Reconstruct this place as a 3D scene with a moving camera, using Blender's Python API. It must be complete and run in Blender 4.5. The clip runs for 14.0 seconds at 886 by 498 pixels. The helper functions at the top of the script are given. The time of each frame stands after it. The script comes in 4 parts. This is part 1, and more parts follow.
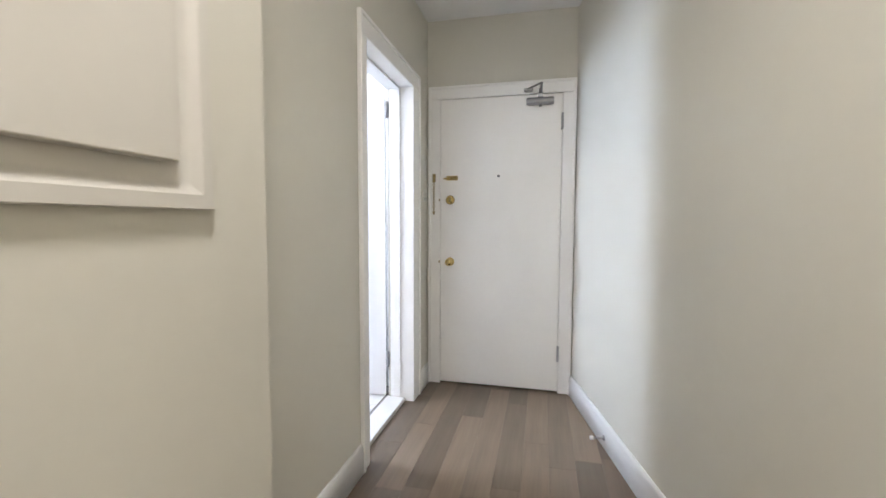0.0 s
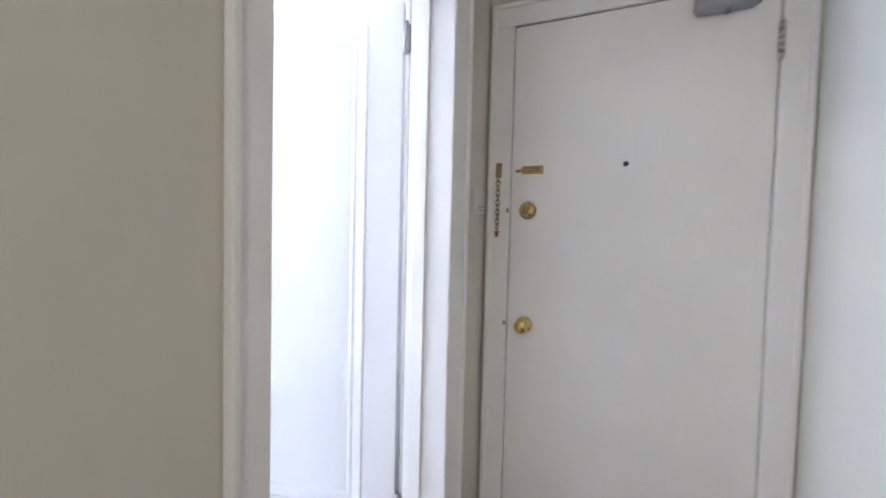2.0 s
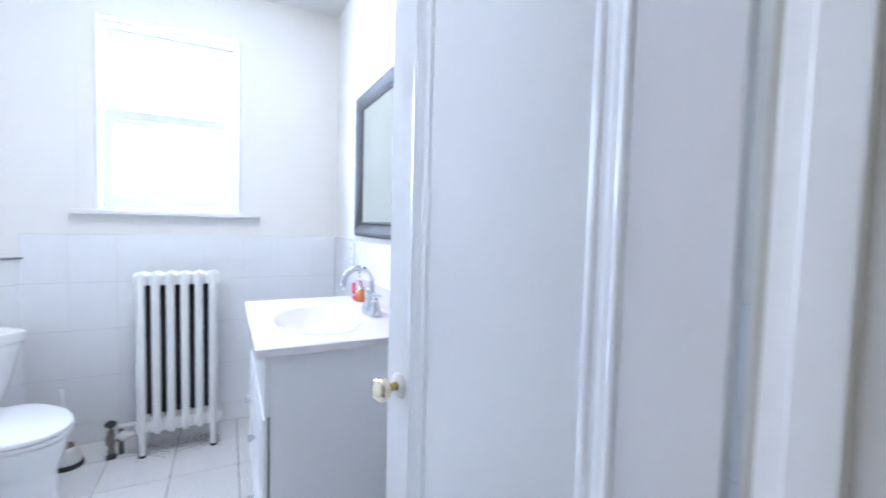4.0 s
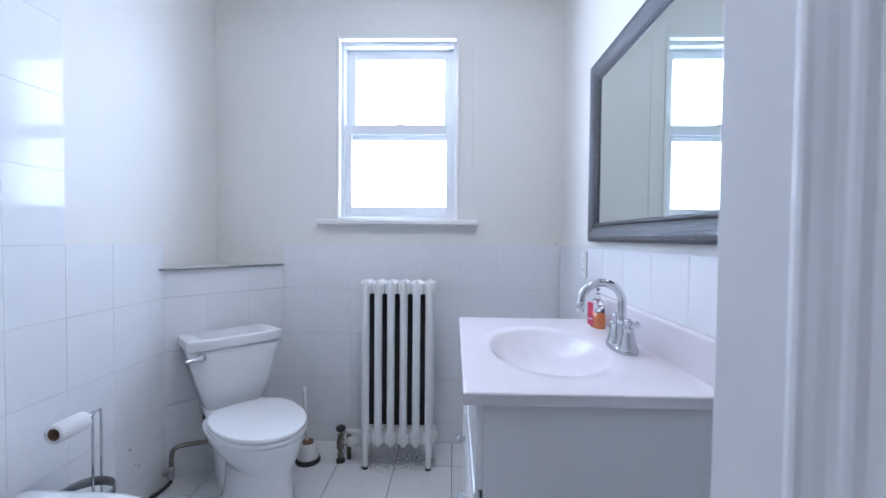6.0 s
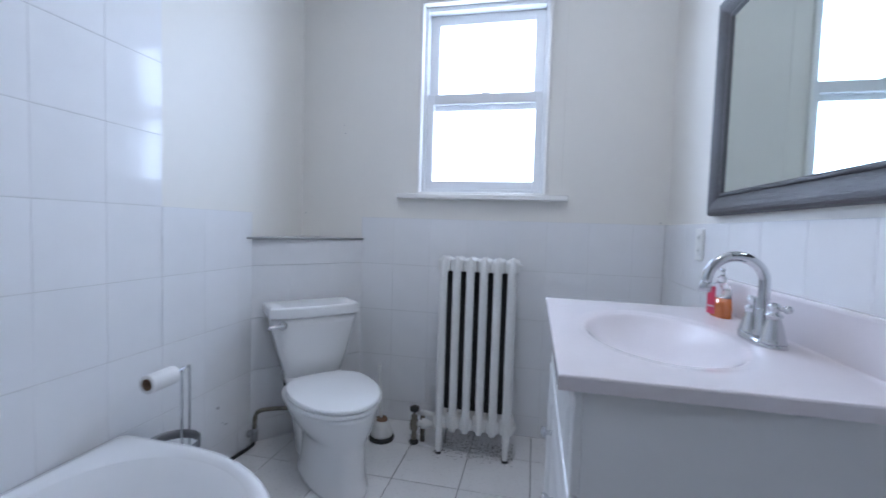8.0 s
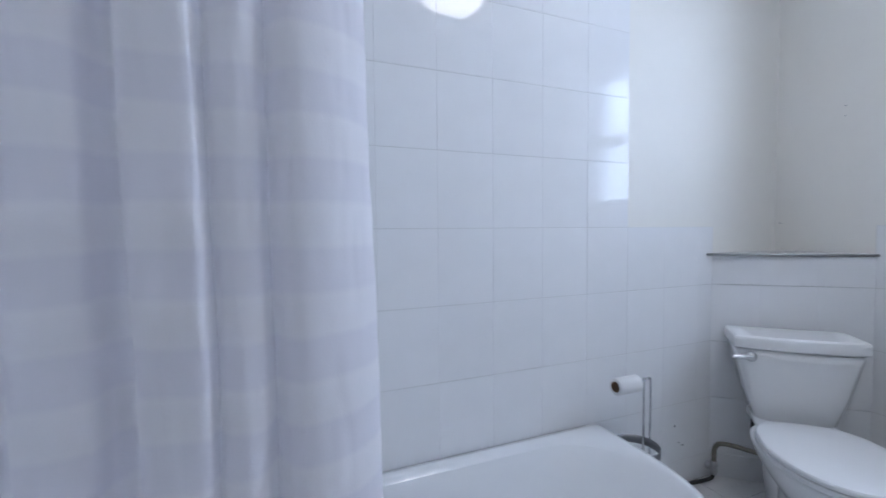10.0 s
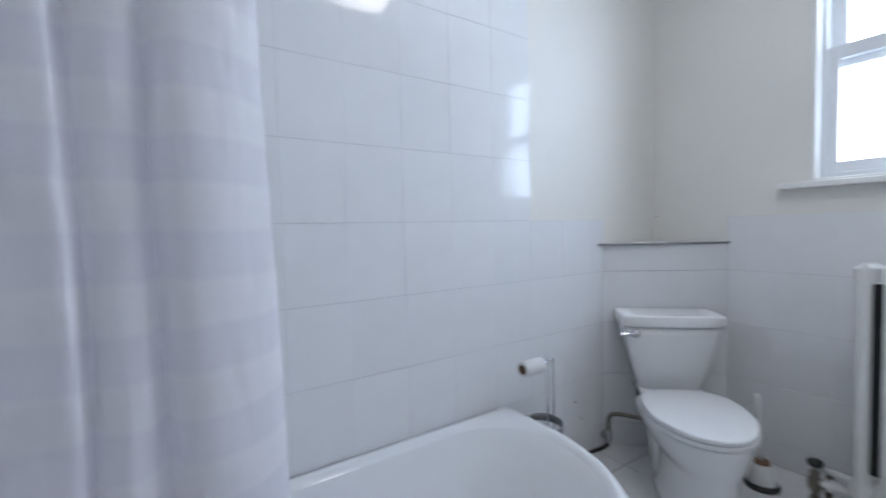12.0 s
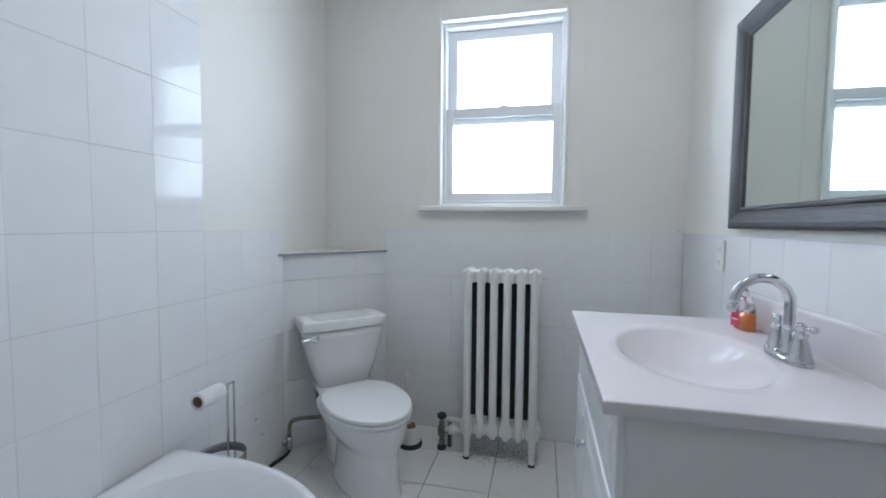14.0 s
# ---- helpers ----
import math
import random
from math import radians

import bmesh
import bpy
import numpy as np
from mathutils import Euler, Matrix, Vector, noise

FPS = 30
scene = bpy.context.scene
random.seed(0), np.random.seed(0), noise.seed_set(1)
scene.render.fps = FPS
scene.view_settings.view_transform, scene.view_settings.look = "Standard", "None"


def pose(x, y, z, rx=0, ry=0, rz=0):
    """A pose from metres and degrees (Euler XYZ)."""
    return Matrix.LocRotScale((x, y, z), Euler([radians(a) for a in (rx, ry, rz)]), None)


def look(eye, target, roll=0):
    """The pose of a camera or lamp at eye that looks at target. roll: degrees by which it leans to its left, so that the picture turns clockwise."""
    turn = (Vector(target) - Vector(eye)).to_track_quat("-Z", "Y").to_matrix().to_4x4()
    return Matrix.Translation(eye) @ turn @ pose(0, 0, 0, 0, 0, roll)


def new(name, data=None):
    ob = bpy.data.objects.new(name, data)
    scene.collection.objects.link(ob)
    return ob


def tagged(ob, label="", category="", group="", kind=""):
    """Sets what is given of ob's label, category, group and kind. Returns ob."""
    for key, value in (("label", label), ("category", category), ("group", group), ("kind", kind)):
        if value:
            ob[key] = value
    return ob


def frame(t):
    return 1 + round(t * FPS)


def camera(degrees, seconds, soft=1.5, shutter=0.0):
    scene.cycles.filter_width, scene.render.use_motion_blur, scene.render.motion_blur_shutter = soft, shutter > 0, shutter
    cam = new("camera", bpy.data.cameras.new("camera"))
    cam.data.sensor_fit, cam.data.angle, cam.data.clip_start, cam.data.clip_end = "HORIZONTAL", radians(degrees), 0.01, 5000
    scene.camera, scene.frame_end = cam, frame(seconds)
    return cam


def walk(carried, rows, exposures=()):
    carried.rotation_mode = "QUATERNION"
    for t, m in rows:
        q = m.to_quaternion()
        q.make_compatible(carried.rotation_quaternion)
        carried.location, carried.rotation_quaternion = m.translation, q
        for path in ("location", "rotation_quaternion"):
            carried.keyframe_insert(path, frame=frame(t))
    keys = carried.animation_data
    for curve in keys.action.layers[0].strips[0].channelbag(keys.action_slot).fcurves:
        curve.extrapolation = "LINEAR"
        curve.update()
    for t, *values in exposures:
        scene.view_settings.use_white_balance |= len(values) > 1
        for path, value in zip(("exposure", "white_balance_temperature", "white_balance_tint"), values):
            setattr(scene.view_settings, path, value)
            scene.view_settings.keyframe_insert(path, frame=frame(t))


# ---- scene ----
cam = camera(92.6, 14.0, shutter=0.45)
PATH = [
    (0, (0.621, 0.774, 1.188), (0.168, 2.717, 1.055), 0.2),
    (0.5, (0.551, 1.135, 1.198), (0.082, 3.076, 1.076), 0.7),
    (1, (0.52, 1.481, 1.211), (-0.047, 3.398, 1.136), 0.5),
    (1.5, (0.445, 1.81, 1.221), (-0.229, 3.692, 1.152), 1.4),
    (2, (0.378, 2.124, 1.247), (-0.465, 3.936, 1.165), 1.4),
    (2.5, (0.3, 2.419, 1.248), (-0.804, 4.084, 1.159), 1.6),
    (3, (0.152, 2.652, 1.251), (-1.147, 4.17, 1.146), 2.0),
    (3.5, (-0.001, 2.809, 1.254), (-1.543, 4.077, 1.139), 2.0),
    (4, (-0.109, 2.891, 1.256), (-1.888, 3.797, 1.141), 1.5),
    (4.2, (-0.157, 2.911, 1.249), (-2.002, 3.674, 1.129), 0.9),
    (6.3, (-0.621, 2.939, 1.184), (-2.617, 2.827, 1.125), 0.5),
    (6.5, (-0.647, 2.927, 1.174), (-2.641, 2.785, 1.11), 0.4),
    (7, (-0.683, 2.906, 1.143), (-2.673, 2.708, 1.093), 0.8),
    (7.5, (-0.708, 2.906, 1.13), (-2.692, 2.667, 1.047), 1.1),
    (8, (-0.718, 2.912, 1.113), (-2.67, 2.491, 1.011), 1.8),
    (8.5, (-0.704, 2.916, 1.127), (-2.506, 2.059, 1.0), 0.6),
    (9, (-0.676, 2.911, 1.156), (-2.111, 1.521, 1.061), -0.7),
    (9.2, (-0.676, 2.885, 1.136), (-1.932, 1.33, 1.07), -0.4),
    (11.3, (-0.665, 2.871, 1.178), (-1.215, 0.951, 1.076), -1.9),
    (11.5, (-0.686, 2.883, 1.164), (-1.344, 0.997, 1.058), -2.0),
    (12, (-0.681, 2.895, 1.128), (-1.789, 1.233, 1.036), -1.4),
    (12.5, (-0.676, 2.858, 1.148), (-2.191, 1.56, 1.005), -0.6),
    (13, (-0.681, 2.852, 1.153), (-2.457, 1.943, 1.007), 0.5),
    (13.5, (-0.666, 2.855, 1.163), (-2.555, 2.213, 1.021), 0.2),
    (14, (-0.641, 2.844, 1.191), (-2.585, 2.39, 1.074), 0.5),
]
walk(cam, [(t, look(eye, target, roll)) for t, eye, target, roll in PATH],
     exposures=[(0.0, 2.80, 5950, 15), (1.0, 2.64, 5750, 16), (1.5, 2.56, 5800, 17), (2.2, 2.38, 5750, 17), (3.0, 2.05, 5700, 14), (3.6, 1.74, 5650, 14),
                (4.2, 1.46, 5550, 14), (6.3, 0.66, 5500, 16), (7.5, 0.44, 5550, 15), (9.2, 0.44, 5650, 14), (11.3, 0.44, 5750, 14), (12.0, 0.44, 5900, 12),
                (13.0, 0.40, 6050, 9), (14.0, 0.40, 6050, 9)])

# ---- world, daylight and lamps ----
world = bpy.data.worlds.new("sky")
scene.world = world
world.use_nodes = True
wn = world.node_tree.nodes
sky = wn.new("ShaderNodeTexSky")
sky.sky_type = "NISHITA"
sky.sun_disc = False
sky.sun_elevation, sky.sun_rotation = radians(48), radians(150)
world.node_tree.links.new(sky.outputs[0], wn["Background"].inputs[0])
wn["Background"].inputs[1].default_value = 0.12


def area_lamp(name, m, size_x, size_y, watts, colour, shape="RECTANGLE"):
    data = bpy.data.lights.new(name, "AREA")
    data.shape, data.size, data.size_y = shape, size_x, size_y
    data.energy, data.color = watts, colour
    ob = new(name, data)
    ob.matrix_world = m
    return ob


# daylight in the bathroom window's opening
area_lamp("window_daylight", look((-3.205, 2.615, 1.80), (0, 2.615, 1.80)), 0.68, 1.02, 14.8, (0.73, 0.85, 1.0))

# ---- materials ----


def mat(name, colour, rough=0.5, metal=0.0, spots=0.04, scale=6.0, bump=0.0, bump_scale=60.0, coat=0.0, per_piece=0.0, spec=0.5, alpha_trans=0.0):
    """A plain surface with variation at two scales, fine relief and, for pieces, a tone of their own."""
    m = bpy.data.materials.new(name)
    m.use_nodes = True
    n, l = m.node_tree.nodes, m.node_tree.links
    b = n["Principled BSDF"]
    co = n.new("ShaderNodeTexCoord")
    big = n.new("ShaderNodeTexNoise")
    big.inputs["Scale"].default_value, big.inputs["Detail"].default_value = scale, 5
    fine = n.new("ShaderNodeTexNoise")
    fine.inputs["Scale"].default_value, fine.inputs["Detail"].default_value = scale * 14, 3
    l.new(co.outputs["Object"], big.inputs["Vector"])
    l.new(co.outputs["Object"], fine.inputs["Vector"])
    add = n.new("ShaderNodeMath")
    add.operation = "ADD"
    half = n.new("ShaderNodeMath")
    half.operation, half.inputs[1].default_value = "MULTIPLY", 0.35
    l.new(fine.outputs[0], half.inputs[0])
    l.new(big.outputs[0], add.inputs[0])
    l.new(half.outputs[0], add.inputs[1])
    last = add.outputs[0]
    if per_piece:
        info = n.new("ShaderNodeObjectInfo")
        k = n.new("ShaderNodeMath")
        k.operation, k.inputs[1].default_value = "MULTIPLY", per_piece
        l.new(info.outputs["Random"], k.inputs[0])
        a2 = n.new("ShaderNodeMath")
        a2.operation = "ADD"
        l.new(last, a2.inputs[0])
        l.new(k.outputs[0], a2.inputs[1])
        last = a2.outputs[0]
    span = n.new("ShaderNodeMapRange")
    span.inputs["From Min"].default_value, span.inputs["From Max"].default_value = 0.35, 1.0 + per_piece
    l.new(last, span.inputs["Value"])
    mix = n.new("ShaderNodeMix")
    mix.data_type = "RGBA"
    mix.inputs[6].default_value = (*[c * (1 - spots) for c in colour], 1)
    mix.inputs[7].default_value = (*[min(1, c * (1 + spots)) for c in colour], 1)
    l.new(span.outputs[0], mix.inputs[0])
    l.new(mix.outputs[2], b.inputs["Base Color"])
    rr = n.new("ShaderNodeMapRange")
    rr.inputs["To Min"].default_value, rr.inputs["To Max"].default_value = max(0.02, rough * 0.85), min(1, rough * 1.2)
    l.new(fine.outputs[0], rr.inputs["Value"])
    l.new(rr.outputs[0], b.inputs["Roughness"])
    b.inputs["Metallic"].default_value = metal
    b.inputs["Coat Weight"].default_value = coat
    b.inputs["Coat Roughness"].default_value = 0.05
    b.inputs["Specular IOR Level"].default_value = spec
    if bump:
        rel = n.new("ShaderNodeTexNoise")
        rel.inputs["Scale"].default_value, rel.inputs["Detail"].default_value = bump_scale, 4
        l.new(co.outputs["Object"], rel.inputs["Vector"])
        bp = n.new("ShaderNodeBump")
        bp.inputs["Strength"].default_value, bp.inputs["Distance"].default_value = bump, 0.002
        l.new(rel.outputs[0], bp.inputs["Height"])
        l.new(bp.outputs[0], b.inputs["Normal"])
    return m


def glass_mat(name, colour=(1, 1, 1), rough=0.0, ior=1.45):
    m = bpy.data.materials.new(name)
    m.use_nodes = True
    b = m.node_tree.nodes["Principled BSDF"]
    b.inputs["Base Color"].default_value = (*colour, 1)
    b.inputs["Roughness"].default_value = rough
    b.inputs["IOR"].default_value = ior
    b.inputs["Transmission Weight"].default_value = 1.0
    return m


def plank_mat():
    m = mat("oak_laminate", (0.186, 0.141, 0.100), rough=0.42, spots=0.42, scale=3.0, bump=0.12, bump_scale=90, per_piece=2.2)
    n, l = m.node_tree.nodes, m.node_tree.links
    b = n["Principled BSDF"]
    co = n.new("ShaderNodeTexCoord")
    mp = n.new("ShaderNodeMapping")
    mp.inputs["Scale"].default_value = (34, 1.6, 34)
    l.new(co.outputs["Object"], mp.inputs["Vector"])
    g = n.new("ShaderNodeTexNoise")
    g.inputs["Scale"].default_value, g.inputs["Detail"].default_value, g.inputs["Distortion"].default_value = 1.5, 6, 0.6
    l.new(mp.outputs[0], g.inputs["Vector"])
    old = b.inputs["Base Color"].links[0].from_socket
    mx = n.new("ShaderNodeMix")
    mx.data_type, mx.blend_type = "RGBA", "MULTIPLY"
    mx.inputs[0].default_value = 0.3
    cr = n.new("ShaderNodeMapRange")
    cr.inputs["From Min"].default_value, cr.inputs["From Max"].default_value = 0.3, 0.7
    cr.inputs["To Min"].default_value, cr.inputs["To Max"].default_value = 0.55, 1.15
    l.new(g.outputs[0], cr.inputs["Value"])
    l.new(old, mx.inputs[6])
    l.new(cr.outputs[0], mx.inputs[7])
    l.new(mx.outputs[2], b.inputs["Base Color"])
    return m


def curtain_mat():
    m = bpy.data.materials.new("striped_voile")
    m.use_nodes = True
    n, l = m.node_tree.nodes, m.node_tree.links
    b = n["Principled BSDF"]
    out = n["Material Output"]
    co = n.new("ShaderNodeTexCoord")
    sep = n.new("ShaderNodeSeparateXYZ")
    l.new(co.outputs["Object"], sep.inputs[0])
    wob = n.new("ShaderNodeTexNoise")
    wob.inputs["Scale"].default_value = 5
    l.new(co.outputs["Object"], wob.inputs["Vector"])
    k = n.new("ShaderNodeMath")
    k.operation, k.inputs[1].default_value = "MULTIPLY_ADD", 0.02
    l.new(wob.outputs[0], k.inputs[0])
    l.new(sep.outputs["Z"], k.inputs[2])
    s = n.new("ShaderNodeMath")
    s.operation, s.inputs[1].default_value = "MULTIPLY", 66.0
    l.new(k.outputs[0], s.inputs[0])
    w = n.new("ShaderNodeMath")
    w.operation = "SINE"
    l.new(s.outputs[0], w.inputs[0])
    band = n.new("ShaderNodeMapRange")
    band.inputs["From Min"].default_value, band.inputs["From Max"].default_value = -0.25, 0.25
    l.new(w.outputs[0], band.inputs["Value"])
    weave = n.new("ShaderNodeTexNoise")
    weave.inputs["Scale"].default_value, weave.inputs["Detail"].default_value = 420, 2
    l.new(co.outputs["Object"], weave.inputs["Vector"])
    col = n.new("ShaderNodeMix")
    col.data_type = "RGBA"
    col.inputs[6].default_value, col.inputs[7].default_value = (0.885, 0.87, 0.92, 1), (0.95, 0.935, 0.965, 1)
    l.new(band.outputs[0], col.inputs[0])
    l.new(col.outputs[2], b.inputs["Base Color"])
    b.inputs["Roughness"].default_value = 0.55
    b.inputs["Sheen Weight"].default_value = 0.3
    bp = n.new("ShaderNodeBump")
    bp.inputs["Strength"].default_value, bp.inputs["Distance"].default_value = 0.25, 0.001
    l.new(weave.outputs[0], bp.inputs["Height"])
    l.new(bp.outputs[0], b.inputs["Normal"])
    tr = n.new("ShaderNodeBsdfTranslucent")
    l.new(col.outputs[2], tr.inputs["Color"])
    mx = n.new("ShaderNodeMixShader")
    amt = n.new("ShaderNodeMapRange")
    amt.inputs["To Min"].default_value, amt.inputs["To Max"].default_value = 0.42, 0.28
    l.new(band.outputs[0], amt.inputs["Value"])
    l.new(amt.outputs[0], mx.inputs[0])
    l.new(b.outputs[0], mx.inputs[1])
    l.new(tr.outputs[0], mx.inputs[2])
    l.new(mx.outputs[0], out.inputs["Surface"])
    return m


def grained_frame_mat():
    """Dark stained wood with deep grain that runs along the frame's length."""
    m = mat("dark_grey_frame_wood", (0.058, 0.056, 0.062), rough=0.42, spots=0.25, scale=8)
    n, l = m.node_tree.nodes, m.node_tree.links
    b = n["Principled BSDF"]
    co = n.new("ShaderNodeTexCoord")
    mp = n.new("ShaderNodeMapping")
    mp.inputs["Scale"].default_value = (14, 60, 130)
    l.new(co.outputs["Object"], mp.inputs["Vector"])
    g = n.new("ShaderNodeTexNoise")
    g.inputs["Scale"].default_value, g.inputs["Detail"].default_value, g.inputs["Distortion"].default_value = 1.6, 4, 0.8
    l.new(mp.outputs[0], g.inputs["Vector"])
    bp = n.new("ShaderNodeBump")
    bp.inputs["Strength"].default_value, bp.inputs["Distance"].default_value = 0.9, 0.003
    l.new(g.outputs[0], bp.inputs["Height"])
    l.new(bp.outputs[0], b.inputs["Normal"])
    return m


BEIGE = mat("beige_wall_paint", (0.635, 0.612, 0.535), rough=0.55, spots=0.03, scale=2.0, bump=0.10, bump_scale=140)
WHITE_WALL = mat("off_white_wall_paint", (0.85, 0.832, 0.785), rough=0.58, spots=0.025, scale=2.2, bump=0.12, bump_scale=120)
HATCH_PAINT = mat("cream_hatch_paint", (0.615, 0.588, 0.53), rough=0.42, spots=0.03, scale=3.0, bump=0.12, bump_scale=90)
CEILING = mat("white_ceiling_paint", (0.82, 0.81, 0.79), rough=0.8, spots=0.02, scale=2.0, bump=0.1, bump_scale=160)
TRIM = mat("white_gloss_trim", (0.87, 0.858, 0.83), rough=0.32, spots=0.03, scale=5.0, bump=0.08, bump_scale=70)
DOOR_PAINT = mat("cream_white_door_paint", (0.87, 0.852, 0.815), rough=0.36, spots=0.03, scale=2.5, bump=0.10, bump_scale=60)
DOOR_WHITE = mat("cool_white_door_paint", (0.90, 0.90, 0.905), rough=0.22, spots=0.02, scale=3.0, bump=0.05, bump_scale=60)
TILE = mat("glazed_white_tile", (0.865, 0.868, 0.875), rough=0.05, spots=0.03, scale=9.0, bump=0.05, bump_scale=11, per_piece=0.35, spec=0.34)
GROUT = mat("grey_grout", (0.70, 0.70, 0.69), rough=0.9, spots=0.12, scale=12, bump=0.2, bump_scale=300)
FLOOR_TILE = mat("white_floor_tile", (0.78, 0.77, 0.76), rough=0.28, spots=0.06, scale=7, bump=0.05, bump_scale=30, per_piece=0.3)
FLOOR_GROUT = mat("dark_floor_grout", (0.20, 0.19, 0.18), rough=0.9, spots=0.2, scale=14, bump=0.2, bump_scale=300)
PLANK = plank_mat()
SUBFLOOR = mat("dark_joint", (0.05, 0.038, 0.03), rough=0.8)
PORCELAIN = mat("white_porcelain", (0.86, 0.86, 0.855), rough=0.08, spots=0.01, scale=4, coat=0.5)
SEAT_PLASTIC = mat("white_seat_plastic", (0.87, 0.87, 0.87), rough=0.16, spots=0.01, scale=4)
ENAMEL = mat("white_tub_enamel", (0.87, 0.875, 0.88), rough=0.1, spots=0.02, scale=3, coat=0.4)
MARBLE = mat("pale_pink_cultured_marble", (0.80, 0.752, 0.772), rough=0.06, spots=0.03, scale=5, spec=0.16)
CABINET = mat("white_cabinet_lacquer", (0.86, 0.86, 0.86), rough=0.3, spots=0.015, scale=4, bump=0.03)
CHROME = mat("polished_chrome", (0.62, 0.63, 0.65), rough=0.07, metal=1.0, spots=0.02)
STEEL = mat("brushed_steel", (0.45, 0.45, 0.46), rough=0.35, metal=1.0, spots=0.1, scale=20)
DARK_STEEL = mat("dark_worn_steel", (0.26, 0.26, 0.27), rough=0.38, metal=1.0, spots=0.15, scale=20)
CLOSER_GREY = mat("aluminium_closer_paint", (0.42, 0.42, 0.43), rough=0.35, metal=0.6, spots=0.06, scale=20)
BRASS = mat("polished_brass", (0.72, 0.55, 0.22), rough=0.2, metal=1.0, spots=0.1, scale=30)
PALE_BRASS = mat("pale_polished_brass", (0.90, 0.80, 0.62), rough=0.07, metal=1.0, spots=0.03, scale=20)
OLD_BRASS = mat("tarnished_brass", (0.36, 0.27, 0.13), rough=0.4, metal=0.9, spots=0.25, scale=40)
RAD_PAINT = mat("white_radiator_paint", (0.80, 0.795, 0.77), rough=0.35, spots=0.05, scale=12, bump=0.18, bump_scale=80)
# also colours the sheet that paints shade between the radiator columns
IRON_AND_SHADE = mat("bare_black_iron_and_shade", (0.03, 0.03, 0.032), rough=0.75, spots=0.3, scale=20, bump=0.2)
DUST_SHADE = mat("dark_dust_and_shade", (0.17, 0.16, 0.15), rough=0.95, spots=0.3, scale=30)
BLACK = mat("black_plastic_and_gap_shade", (0.02, 0.02, 0.02), rough=0.4)
RUST = mat("stained_brass_pipe", (0.22, 0.20, 0.165), rough=0.45, metal=0.7, spots=0.35, scale=30, bump=0.2)
FRAME_WOOD = grained_frame_mat()
MIRROR = mat("mirror_silver", (0.72, 0.79, 0.775), rough=0.015, metal=1.0, spots=0.0)
VINYL = mat("white_vinyl_window", (0.82, 0.83, 0.84), rough=0.3, spots=0.01, scale=4)
PANE = glass_mat("window_glass")
PAPER = mat("toilet_paper", (0.82, 0.81, 0.80), rough=0.9, spots=0.03, scale=20, bump=0.3, bump_scale=120)
CARD = mat("brown_card", (0.23, 0.14, 0.09), rough=0.9, spots=0.1)
PLATE = mat("white_switch_plastic", (0.78, 0.78, 0.76), rough=0.35, spots=0.01)
PAINTED_PLATE = mat("painted_cover_plate", (0.68, 0.66, 0.60), rough=0.45, spots=0.02)
GREY_LINE = mat("grey_print", (0.32, 0.33, 0.36), rough=0.6)
ORANGE = mat("orange_liquid_soap", (0.58, 0.16, 0.035), rough=0.1, spots=0.05, coat=0.6)
PINK = mat("pink_red_label", (0.62, 0.04, 0.10), rough=0.3, spots=0.3, scale=30)
CLEAR = glass_mat("clear_plastic", (0.95, 0.95, 0.97), 0.15)
CURTAIN = curtain_mat()
SHELF_PAINT = mat("worn_white_shelf", (0.66, 0.65, 0.63), rough=0.5, spots=0.15, scale=18, bump=0.2)
CHIP = mat("bare_dark_chip", (0.40, 0.40, 0.42), rough=0.9, spots=0.3, scale=40)
MARBLE_SILL = mat("white_marble_threshold", (0.74, 0.74, 0.73), rough=0.25, spots=0.06, scale=8)

# ---- helpers for shapes ----


def box(bm, x0, y0, z0, x1, y1, z1):
    v = [bm.verts.new(p) for p in ((x0, y0, z0), (x1, y0, z0), (x1, y1, z0), (x0, y1, z0), (x0, y0, z1), (x1, y0, z1), (x1, y1, z1), (x0, y1, z1))]
    for f in ((0, 3, 2, 1), (4, 5, 6, 7), (0, 1, 5, 4), (1, 2, 6, 5), (2, 3, 7, 6), (3, 0, 4, 7)):
        bm.faces.new([v[i] for i in f])
    return v


def soft_box(x0, y0, z0, x1, y1, z1, r=0.003, seg=2):
    bm = bmesh.new()
    box(bm, min(x0, x1), min(y0, y1), min(z0, z1), max(x0, x1), max(y0, y1), max(z0, z1))
    bmesh.ops.bevel(bm, geom=bm.edges[:], offset=r, segments=seg, affect="EDGES", profile=0.5)
    return bm


def prism(points, z0, z1):
    bm = bmesh.new()
    lo = [bm.verts.new((x, y, z0)) for x, y in points]
    hi = [bm.verts.new((x, y, z1)) for x, y in points]
    n = len(points)
    bm.faces.new(lo[::-1])
    bm.faces.new(hi)
    for i in range(n):
        bm.faces.new((lo[i], lo[(i + 1) % n], hi[(i + 1) % n], hi[i]))
    bmesh.ops.recalc_face_normals(bm, faces=bm.faces[:])
    return bm


def loft(rings, cap_start=True, cap_end=True, closed=True):
    """A skin over rings of points, all of one length."""
    bm = bmesh.new()
    vs = [[bm.verts.new(p) for p in ring] for ring in rings]
    n = len(rings[0])
    for a, b in zip(vs, vs[1:]):
        for i in range(n if closed else n - 1):
            j = (i + 1) % n
            bm.faces.new((a[i], a[j], b[j], b[i]))
    if closed and cap_start:
        bm.faces.new(vs[0][::-1])
    if closed and cap_end:
        bm.faces.new(vs[-1])
    bmesh.ops.recalc_face_normals(bm, faces=bm.faces[:])
    for f in bm.faces:
        f.smooth = True
    return bm


